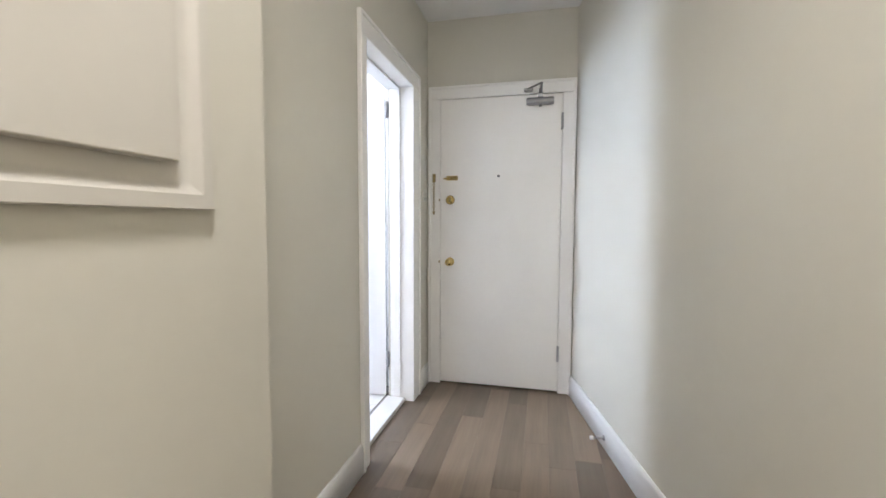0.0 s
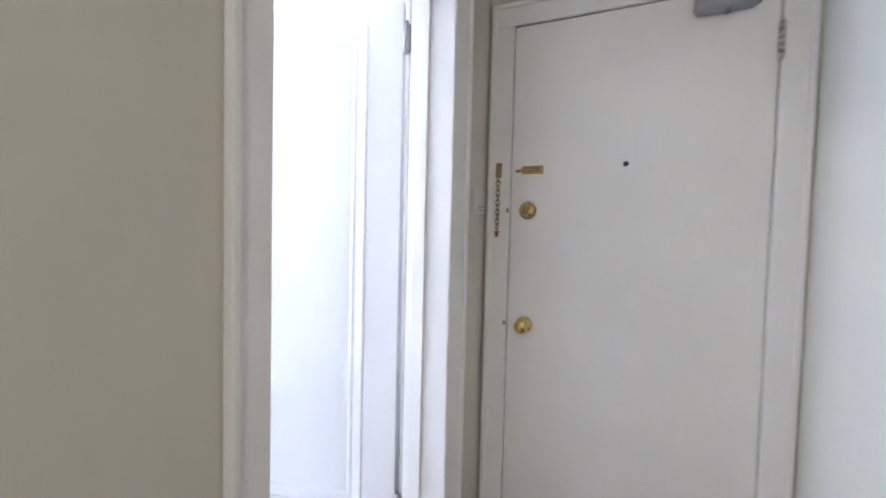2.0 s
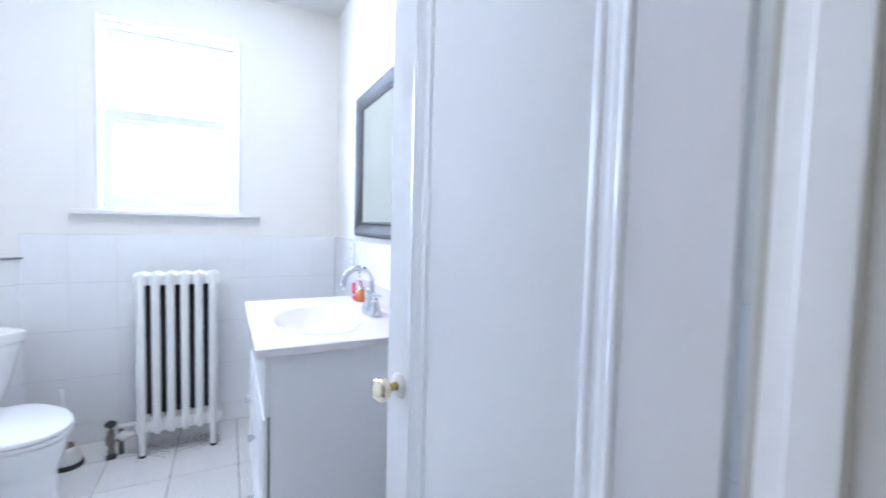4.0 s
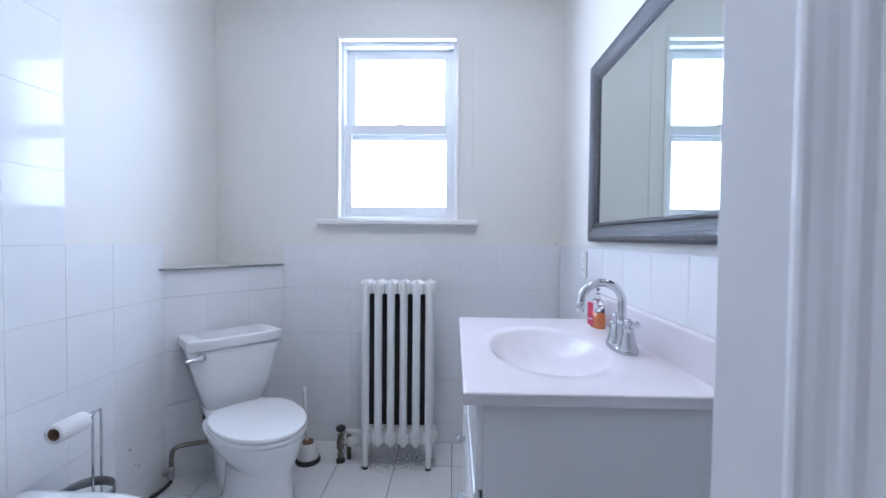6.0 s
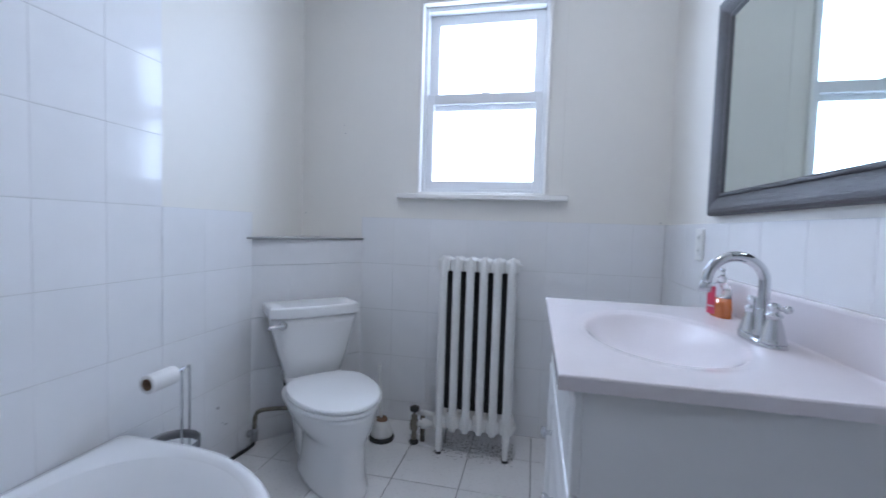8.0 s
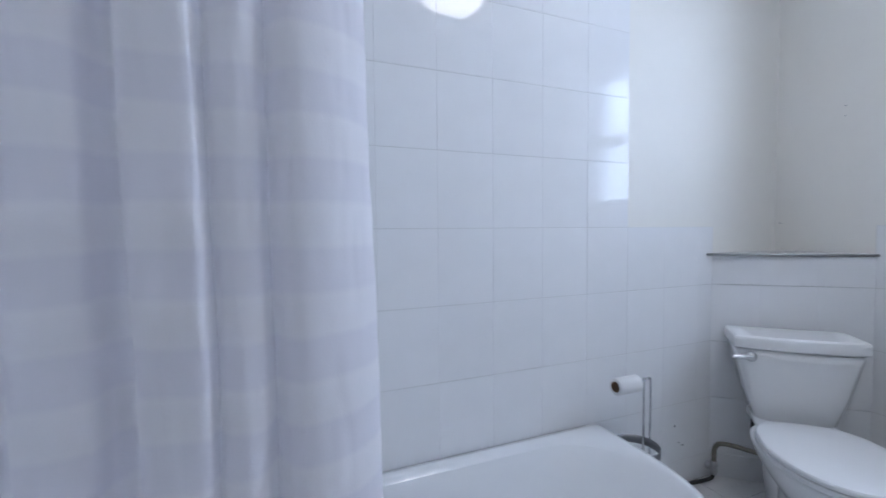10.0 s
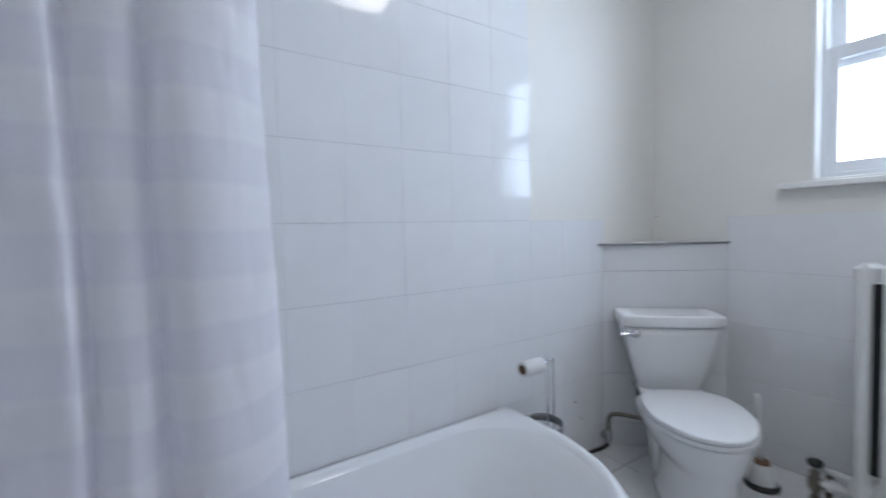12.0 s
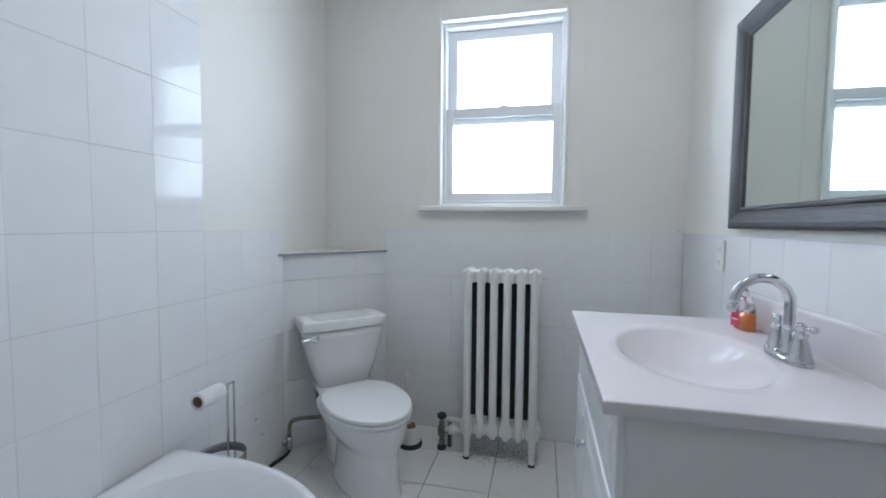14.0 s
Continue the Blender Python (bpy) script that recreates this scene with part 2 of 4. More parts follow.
def turned(profile, seg=28):
    """A solid turned round z from (radius, height) pairs."""
    return loft([[(r * math.cos(a), r * math.sin(a), z) for a in (2 * math.pi * i / seg for i in range(seg))] for r, z in profile])


def tube(points, r, seg=12, steps=6, caps=True):
    """A round pipe along points, its bends smoothed."""
    pts = [Vector(p) for p in points]
    if steps > 1 and len(pts) > 2:
        out = []
        for i in range(len(pts) - 1):
            p0, p1, p2, p3 = pts[max(0, i - 1)], pts[i], pts[i + 1], pts[min(len(pts) - 1, i + 2)]
            for k in range(steps):
                t = k / steps
                out.append(0.5 * ((2 * p1) + (p2 - p0) * t + (2 * p0 - 5 * p1 + 4 * p2 - p3) * t * t + (3 * p1 - p0 - 3 * p2 + p3) * t ** 3))
        out.append(pts[-1])
        pts = out
    rings, side = [], None
    for i, p in enumerate(pts):
        d = (pts[min(i + 1, len(pts) - 1)] - pts[max(i - 1, 0)]).normalized()
        if side is None:
            side = d.orthogonal().normalized()
        side = (side - d * side.dot(d)).normalized()
        up = d.cross(side)
        rr = r(i / (len(pts) - 1)) if callable(r) else r
        rings.append([p + rr * (math.cos(a) * side + math.sin(a) * up) for a in (2 * math.pi * k / seg for k in range(seg))])
    return loft(rings, caps, caps)


def moved(bm, m):
    bmesh.ops.transform(bm, matrix=m, verts=bm.verts[:])
    return bm


def joined(*bms):
    out = bms[0]
    for b in bms[1:]:
        me = bpy.data.meshes.new("part")
        b.to_mesh(me)
        b.free()
        out.from_mesh(me)
        bpy.data.meshes.remove(me)
    return out


def rounded(bm, limit=40):
    """Smooth shading with edges past the limit kept sharp."""
    for f in bm.faces:
        f.smooth = True
    for e in bm.edges:
        if len(e.link_faces) == 2 and e.calc_face_angle(0) > radians(limit):
            e.smooth = False
    return bm


def part(name, bm, material, parent=None, label="", m=None):
    me = bpy.data.meshes.new(name)
    bm.to_mesh(me)
    bm.free()
    me.materials.append(material)
    ob = new(name, me)
    if parent is not None:
        ob.parent = parent
    if m is not None:
        ob.matrix_local = m
    if label:
        ob["label"] = label
    return ob


def thing(name, label, category, m=None, group="", kind=""):
    ob = new(name)
    ob.empty_display_size = 0.05
    if m is not None:
        ob.matrix_world = m
    return tagged(ob, label, category, group, kind)


def structure(name, bm, material, label, category):
    return tagged(part(name, bm, material), label, category, kind="structure")


def boxes(*rows):
    bm = bmesh.new()
    for r in rows:
        box(bm, *r)
    return bm


def lined(points, profile):
    """A moulding: profile (out, up) pairs swept along a straight line on the floor; out is to the left of the line."""
    a, b = Vector((*points[0], 0)), Vector((*points[1], 0))
    d = (b - a).normalized()
    out = Vector((-d.y, d.x, 0))
    return loft([[p + out * o + Vector((0, 0, u)) for o, u in profile] for p in (a, b)])


# ---- plan ----
XL, XN = -0.19, 0.12            # hall: left wall, nearer left wall
YC, YE, YB = 1.47, 3.745, -0.70  # corner of the nearer wall, entry wall, wall behind
XB, XW = -0.36, -2.97           # bathroom: east and west wall faces
YS, YN = 1.575, 3.54            # bathroom: south and north wall faces
H = 2.58
FZ = 0.02                       # bathroom floor
J0, J1, JT = 2.644, 3.372, 2.024   # bathroom doorway


def right_x(y):
    return 1.05 - 0.2103 * (y - 2.70)


floor_hall = structure("floor", boxes((XL - 0.3, YB - 0.2, -0.12, 2.0, YE + 0.2, -0.006)), SUBFLOOR, "brown wood plank floor of the hall", "floor")
floor_bath = structure("floor_bathroom", boxes((XW - 0.1, YS - 0.1, -0.12, XB + 0.0, YN + 0.1, FZ - 0.003)), FLOOR_GROUT, "white square floor tiles with dark grout", "floor")
structure("ceiling", boxes((XW - 0.3, YB - 0.2, H, 2.2, YE + 0.25, H + 0.12)), CEILING, "plain white painted ceiling", "ceiling")

# hall walls
wall_left = structure("wall_hall_left", boxes((XB + 0.004, YC - 0.01, -0.02, XL, J0 - 0.02, H), (XB + 0.004, J1 + 0.02, -0.02, XL, YE + 0.15, H), (XB + 0.004, J0 - 0.02, JT + 0.02, XL, J1 + 0.02, H)), BEIGE, "beige painted hall wall with a doorway", "wall")
structure("wall_hall_near", boxes((-0.6, YB - 0.15, -0.02, XN, YC, H)), BEIGE, "beige painted hall wall", "wall")
structure("wall_entry", boxes((XL + 0.001, YE, -0.02, -0.10, YE + 0.15, H), (0.755, YE, -0.02, 1.3, YE + 0.15, H), (-0.10, YE, 2.045, 0.755, YE + 0.15, H)), BEIGE, "beige painted wall round the entry door", "wall")
structure("wall_hall_right", prism([(right_x(YE + 0.1), YE + 0.1), (right_x(YB - 0.1), YB - 0.1), (right_x(YB - 0.1) + 0.15, YB - 0.1), (right_x(YE + 0.1) + 0.15, YE + 0.1)], -0.02, H), BEIGE, "beige painted hall wall in daylight from the bathroom", "wall")
structure("wall_hall_back", boxes((XN + 0.001, YB - 0.15, -0.02, 1.9, YB, H)), BEIGE, "beige painted wall at the hall's end", "wall")

# bathroom walls
wall_south = structure("wall_south", boxes((XW - 0.25, YS - 0.15, -0.02, XB + 0.001, YS, H)), WHITE_WALL, "off-white painted wall above white tiles", "wall")
wall_north = structure("wall_north", boxes((XW - 0.25, YN, -0.02, XB + 0.002, YN + 0.15, H)), WHITE_WALL, "off-white painted wall above white tiles", "wall")
WY0, WY1, WZ0, WZ1 = 2.275, 2.955, 1.29, 2.31
wall_west = structure("wall_west", boxes((XW - 0.24, YS, -0.02, XW, WY0, H), (XW - 0.24, WY1, -0.02, XW, YN, H), (XW - 0.24, WY0, -0.02, XW, WY1, WZ0), (XW - 0.24, WY0, WZ1, XW, WY1, H)), WHITE_WALL, "off-white painted wall with a window above white tiles", "wall")
wall_east = structure("wall_east", boxes((XB - 0.0, YS, FZ - 0.01, XB + 0.004, J0 - 0.02, H), (XB, J1 + 0.02, FZ - 0.01, XB + 0.004, YN, H), (XB, J0 - 0.02, JT + 0.02, XB + 0.004, J1 + 0.02, H)), WHITE_WALL, "off-white painted bathroom wall beside the doorway", "wall")
# pipe chase behind the toilet, cut across the corner
CH0, CH1 = (-2.515, YS), (XW, 1.955)
wall_chase = structure("wall_chase", prism([CH0, CH1, (XW, YS)], FZ - 0.005, 1.03), GROUT, "tiled pipe chase across the corner", "wall")

# baseboards
BASE = [(0, 0), (0.016, 0), (0.016, 0.105), (0.013, 0.115), (0.013, 0.125), (0.006, 0.14), (0, 0.142)]
structure("baseboard_left", lined([(XL, J0 - 0.086), (XL, YC)], BASE), TRIM, "white moulded baseboard", "baseboard")
structure("baseboard_left_far", lined([(XL, YE), (XL, J1 + 0.134)], BASE), TRIM, "short white moulded baseboard", "baseboard")
structure("baseboard_right", lined([(right_x(YB), YB), (right_x(YE), YE)], BASE), TRIM, "white moulded baseboard", "baseboard")
structure("baseboard_near", lined([(XN, YC), (XN, YB)], BASE), TRIM, "white moulded baseboard", "baseboard")
structure("baseboard_return", lined([(XL, YC), (XN, YC)], BASE), TRIM, "white moulded baseboard", "baseboard")


def casing(name, label, axis, plane, out, a0, a1, top, w0, w1, wt, t):
    """Flat casing with a back band round an opening. axis: the wall's direction; out: towards the viewer along the other;
    w0, w1, wt: widths of the two legs and the head."""
    def piece(u0, u1, z0, z1, back, front, bevel):
        p, q = plane + out * back, plane + out * front
        return soft_box(*((u0, p, z0, u1, q, z1) if axis == "x" else (p, u0, z0, q, u1, z1)), bevel)

    band = 0.017
    bms = [piece(a0 - w0, a0, 0, top, 0, t, 0.005), piece(a1, a1 + w1, 0, top, 0, t, 0.005), piece(a0 - w0, a1 + w1, top + 0.001, top + wt, 0, t, 0.005),
           piece(a0 - w0, a0 - w0 + band, 0, top + wt, t * 0.5, t + 0.010, 0.004), piece(a1 + w1 - band, a1 + w1, 0, top + wt, t * 0.5, t + 0.010, 0.004),
           piece(a0 - w0 + band, a1 + w1 - band, top + wt - band, top + wt, t * 0.5, t + 0.010, 0.004)]
    return structure(name, joined(*bms), TRIM, label, "door casing")


casing("trim_entry", "white painted casing round the entry door", "x", YE, -1, -0.088, 0.742, 2.038, 0.0875, 0.0875, 0.0875, 0.016)
casing("trim_bath_door", "white painted casing round the bathroom doorway", "y", XL, 1, J0, J1, JT, 0.085, 0.133, 0.098, 0.014)
# jamb lining of the bathroom doorway, with its stop
structure("trim_jamb", joined(
    soft_box(XB - 0.004, J0 - 0.019, 0.0, XL + 0.006, J0, JT, 0.002), soft_box(XB + 0.022, J1, 0.0, XL + 0.006, J1 + 0.019, JT, 0.002),
    soft_box(XB - 0.004, J0 - 0.019, JT + 0.001, XL + 0.006, J1 + 0.019, JT + 0.019, 0.002),
    soft_box(XB + 0.05, J0 - 0.001, 0.0, XB + 0.095, J0 + 0.012, JT, 0.003), soft_box(XB + 0.05, J1 - 0.012, 0.0, XB + 0.095, J1 + 0.001, JT, 0.003),
    soft_box(XB + 0.05, J0 + 0.013, JT - 0.011, XB + 0.095, J1 - 0.013, JT + 0.0005, 0.003)), TRIM, "white painted jamb and door stop", "door jamb")
structure("threshold", soft_box(XB - 0.002, J0 + 0.001, -0.005, XL - 0.048, J1 - 0.001, FZ + 0.006, 0.006, 3), MARBLE_SILL, "white marble threshold of the bathroom doorway", "threshold")

# ---- hall things ----


def lathe(name, profile, material, parent, place, towards, label="", seg=24):
    """A turned part with its axis from place along towards."""
    q = Vector((0, 0, 1)).rotation_difference(Vector(towards)).to_matrix().to_4x4()
    return part(name, moved(turned(profile, seg), Matrix.Translation(place) @ q), material, parent, label)


def entry_door():
    d = thing("door_1", "closed flush cream-white entry door with brass locks", "door", kind="structure")
    part("slab", soft_box(-0.0867, YE - 0.004, 0.012, 0.7405, YE + 0.04, 2.0362, 0.0025), DOOR_PAINT, d)
    # black strip put in for the shade under the slab, no real stop
    part("stop", boxes((-0.0875, YE + 0.02, 0, 0.7415, YE + 0.06, 0.010)), BLACK, d, "black strip for the shade under the door")
    # added board behind the slab, only to stop light in the door's gaps
    part("gap_board", boxes((-0.0995, YE + 0.042, -0.004, 0.7545, YE + 0.06, 2.0445)), TRIM, d, "added board that keeps light out of the door's gaps")
    f = YE - 0.004
    k = lathe("knob", [(0.0, -0.002), (0.030, -0.002), (0.031, 0.004), (0.024, 0.010), (0.011, 0.014), (0.011, 0.030), (0.020, 0.036), (0.027, 0.048), (0.026, 0.058), (0.016, 0.066), (0, 0.067)], BRASS, d, (-0.018, f, 0.895), (0, -1, 0), "polished brass knob")
    part("thumb_turn", soft_box(-0.022, f - 0.078, 0.888, -0.014, f - 0.060, 0.902, 0.002), BRASS, k)
    lathe("deadbolt_ring", [(0, -0.002), (0.032, -0.002), (0.033, 0.005), (0.029, 0.010), (0, 0.010)], OLD_BRASS, d, (-0.018, f, 1.336), (0, -1, 0), "tarnished rim of the deadbolt")
    b = lathe("deadbolt", [(0, 0.008), (0.0275, 0.008), (0.027, 0.014), (0.024, 0.018), (0, 0.019)], BRASS, d, (-0.018, f, 1.336), (0, -1, 0), "round brass deadbolt")
    part("thumb_turn", soft_box(-0.024, f - 0.034, 1.317, -0.012, f - 0.016, 1.355, 0.004), OLD_BRASS, b)
    s = part("slide_bolt", soft_box(-0.048, f - 0.004, 1.474, 0.036, f + 0.001, 1.506, 0.002), BRASS, d, "brass chain-guard slide plate")
    part("rod", tube([(-0.066, f - 0.008, 1.486), (0.024, f - 0.008, 1.490)], 0.0055, 10, 1), BRASS, s)
    part("track", joined(soft_box(-0.040, f - 0.012, 1.496, 0.033, f - 0.003, 1.503, 0.002), soft_box(-0.040, f - 0.012, 1.477, 0.033, f - 0.003, 1.484, 0.002), soft_box(0.022, f - 0.013, 1.476, 0.034, f - 0.003, 1.504, 0.002)), OLD_BRASS, s)
    lathe("peephole", [(0, -0.002), (0.009, -0.002), (0.009, 0.003), (0.006, 0.004), (0, 0.002)], BLACK, d, (0.322, f, 1.499), (0, -1, 0), "small dark peephole")
    for z in (1.85, 0.28):
        part("hinge", joined(*[moved(turned([(0, 0), (0.0075, 0), (0.0075, 0.021), (0, 0.021)], 12), Matrix.Translation((0.741, YE - 0.020, z - 0.055 + 0.022 * i))) for i in range(5)]), STEEL, d, "worn steel butt hinge")
    for z in (1.336, 0.895):
        part("strike", soft_box(-0.101, YE - 0.018, z - 0.008, -0.091, YE - 0.015, z + 0.008, 0.001), OLD_BRASS, d, "dark strike opening")
    return d


def door_closer():
    c = thing("door_closer", "grey metal door closer above the entry door", "door closer")
    part("body", joined(moved(turned([(0, 0), (0.019, 0), (0.024, 0.006), (0.024, 0.172), (0.019, 0.178), (0, 0.178)], 20), Matrix.Translation((0.505, YE - 0.036, 1.983)) @ Matrix.Rotation(radians(90), 4, "Y")), soft_box(0.515, YE - 0.030, 1.962, 0.672, YE - 0.0045, 2.004, 0.004)), CLOSER_GREY, c)
    part("pinion", moved(turned([(0, 0), (0.010, 0), (0.010, 0.02), (0, 0.02)], 14), Matrix.Translation((0.596, YE - 0.036, 1.948))), DARK_STEEL, c)
    part("bracket", soft_box(0.58, YE - 0.068, 2.005, 0.612, YE - 0.035, 2.028, 0.004), STEEL, c)
    part("arm", joined(tube([(0.596, YE - 0.05, 2.02), (0.603, YE - 0.13, 2.072)], 0.008, 8, 1), soft_box(0.586, YE - 0.06, 2.02, 0.608, YE - 0.04, 2.06, 0.003)), DARK_STEEL, c)
    part("forearm", tube([(0.603, YE - 0.13, 2.072), (0.50, YE - 0.03, 2.062)], 0.006, 8, 1), DARK_STEEL, c)
    part("shoe", soft_box(0.487, YE - 0.045, 2.050, 0.545, YE - 0.0165, 2.070, 0.005), STEEL, c)
    return c


def chain_lock():
    c = thing("door_chain", "tarnished brass door chain hanging on the casing", "door chain")
    f = YE - 0.0165
    part("plate", soft_box(-0.146, f - 0.006, 1.462, -0.122, f, 1.520, 0.003), OLD_BRASS, c)
    lathe("swivel", [(0, 0), (0.010, 0), (0.010, 0.008), (0, 0.011)], OLD_BRASS, c, (-0.134, f - 0.005, 1.475), (0, -1, 0))
    for i in range(11):
        z = 1.458 - i * 0.0185
        ring = [(0.0065 * math.cos(a) * (1 if i % 2 else 0.35), 0.0065 * math.cos(a) * (0.35 if i % 2 else 1), 0.0125 * math.sin(a)) for a in (2 * math.pi * k / 10 for k in range(11))]
        part("link", tube([(-0.134 + x, f - 0.009 + y, z + zz) for x, y, zz in ring], 0.0021, 6, 1), OLD_BRASS, c)
    lathe("stud", [(0, -0.01), (0.006, -0.01), (0.006, 0.006), (0.010, 0.007), (0.010, 0.012), (0, 0.012)], OLD_BRASS, c, (-0.134, f - 0.010, 1.243), (0, 0, 1))
    return c


def wall_switch():
    s = thing("wall_plate", "blank cover plate painted like the hall wall", "wall plate")
    part("plate", soft_box(XL - 0.001, 3.612, 1.318, XL + 0.006, 3.722, 1.412, 0.0025), PAINTED_PLATE, s)
    part("grille", joined(*[soft_box(XL + 0.005, 3.632, 1.332 + 0.012 * i, XL + 0.0072, 3.706, 1.336 + 0.012 * i, 0.001) for i in range(2)]), GREY_LINE, s, "grey slot")
    return s


def door_stop():
    d = thing("door_stop", "white-tipped metal door stop on the baseboard", "door stop")
    y = 3.06
    base = Vector((right_x(y) - 0.016, y, 0.055))
    n = Vector((-1, -0.2103, 0)).normalized()
    lathe("rod", [(0, -0.001), (0.014, -0.001), (0.013, 0.004), (0.0055, 0.008), (0.005, 0.058), (0, 0.058)], STEEL, d, base, n)
    lathe("rubber_tip", [(0, 0.056), (0.010, 0.056), (0.0115, 0.062), (0.010, 0.072), (0, 0.074)], PLATE, d, base, n, "white rubber tip")
    return d


def wall_hatch():
    """The framed hatch on the nearer wall: a mitred frame with a raised door."""
    w = thing("wall_hatch", "cream painted wooden hatch with a raised door in a wall frame", "hatch")
    x, y0, y1, z0, z1 = XN, 0.42, 1.325, 1.203, 2.18
    rings = []
    for inset, out in ((0.0, -0.001), (0.0, 0.014), (0.0015, 0.016), (0.021, 0.016), (0.024, 0.0145), (0.032, 0.010), (0.040, 0.008), (0.090, 0.008)):
        rings.append([(x + out, y0 + inset, z0 + inset), (x + out, y1 - inset, z0 + inset), (x + out, y1 - inset, z1 - inset), (x + out, y0 + inset, z1 - inset)])
    part("frame", rounded(loft(rings, False, False), 18), HATCH_PAINT, w)
    part("back_board", boxes((x, y0 + 0.02, z0 + 0.02, x + 0.007, y1 - 0.02, z1 - 0.02)), HATCH_PAINT, w)
    part("door", soft_box(x + 0.006, y0 + 0.07, z0 + 0.063, x + 0.027, y1 - 0.072, z1 - 0.07, 0.0025, 3), HATCH_PAINT, w)
    return w


def hall_light():
    p = Vector((0.62, 0.75, H))
    c = thing("ceiling_light", "round white flush ceiling light of the hall", "ceiling light")
    lathe("base", [(0, -0.001), (0.16, -0.001), (0.165, 0.02), (0.15, 0.03), (0, 0.03)], PLATE, c, p, (0, 0, -1))
    g = bpy.data.materials.new("lit_opal_glass")
    g.use_nodes = True
    b = g.node_tree.nodes["Principled BSDF"]
    b.inputs["Emission Color"].default_value = (1.0, 0.932, 0.81, 1)
    b.inputs["Emission Strength"].default_value = 19.0
    lathe("shade", [(0, 0.095), (0.06, 0.09), (0.11, 0.072), (0.142, 0.045), (0.148, 0.028)][::-1], g, c, p, (0, 0, -1), "glowing opal glass shade")
    return c


entry_door(), door_closer(), chain_lock(), wall_switch(), door_stop(), wall_hatch(), hall_light()

# ---- bathroom door, standing open ----


def bath_door():
    hinge, free = Vector((-0.372, 3.3765, 0)), Vector((-1.054, 3.2325, 0))
    u = (free - hinge).normalized()
    # local x along the door from its hinge, local y behind the face that looks at the room
    m = Matrix.Translation(hinge) @ Matrix.Rotation(math.atan2(u.y, u.x), 4, "Z")
    d = thing("door_2", "white panelled bathroom door standing open", "door", m, kind="structure")
    L, T = (free - hinge).length, 0.036
    # the room's face is at local y = 0, towards local +y
    a0, a1, z0, z1 = 0.127, 0.610, 0.240, 1.940
    bz, tz = 0.028, 2.020
    part("slab", joined(soft_box(0, -T, bz, a0, 0, tz, 0.002), soft_box(a1, -T, bz, L, 0, tz, 0.002), soft_box(a0 - 0.0005, -T, bz, a1 + 0.0005, 0, z0, 0.002), soft_box(a0 - 0.0005, -T, z1, a1 + 0.0005, 0, tz, 0.002)), DOOR_WHITE, d)
    part("panel", boxes((a0 - 0.002, -T + 0.007, z0 - 0.002, a1 + 0.002, -0.007, z1 + 0.002)), DOOR_WHITE, d)

    def mould(face, s):
        rings = []
        for inset, depth in ((-0.004, 0.0), (-0.001, 0.002), (0.003, 0.003), (0.008, 0.0028), (0.013, 0.0005), (0.022, -0.001), (0.030, -0.0035), (0.038, -0.0045), (0.044, -0.0035), (0.050, -0.004), (0.058, -0.0072)):
            y = face + s * depth
            rings.append([(a0 + inset, y, z0 + inset), (a1 - inset, y, z0 + inset), (a1 - inset, y, z1 - inset), (a0 + inset, y, z1 - inset)])
        bm = loft(rings, False, False)
        for f in bm.faces:
            f.smooth = False
        return bm

    part("moulding", mould(0.0, 1), DOOR_WHITE, d)
    part("moulding", mould(-T, -1), DOOR_WHITE, d)
    kx, kz = L - 0.052, 0.884
    for s, y in ((1, 0.0), (-1, -T)):
        k = lathe("knob", [(0.0, 0.030), (0.016, 0.031), (0.025, 0.039), (0.028, 0.050), (0.025, 0.061), (0.014, 0.067), (0, 0.068)], PALE_BRASS, d, (kx, y, kz), (0, s, 0), "pale polished brass knob")
        lathe("rosette", [(0, -0.001), (0.029, -0.001), (0.029, 0.004), (0.024, 0.007), (0.012, 0.009), (0, 0.009)], TRIM, k, (kx, y, kz), (0, s, 0), "white painted rosette")
        lathe("shank", [(0, 0.005), (0.010, 0.005), (0.009, 0.022), (0.012, 0.032), (0, 0.032)], BRASS, k, (kx, y, kz), (0, s, 0), "brass shank")
    part("latch_plate", soft_box(L - 0.001, -T + 0.006, kz - 0.08, L + 0.0015, -0.006, kz + 0.05, 0.001), STEEL, d)
    for z in (1.895, 0.272):
        part("hinge", joined(moved(turned([(0, -0.052), (0.009, -0.052), (0.009, 0.052), (0, 0.052)], 12), Matrix.Translation((-0.011, 0.004, z))), soft_box(-0.024, -0.03, z - 0.045, 0.0005, 0.003, z + 0.045, 0.001)), STEEL, d, "steel butt hinge")
    return d


bath_door()

# ---- window ----


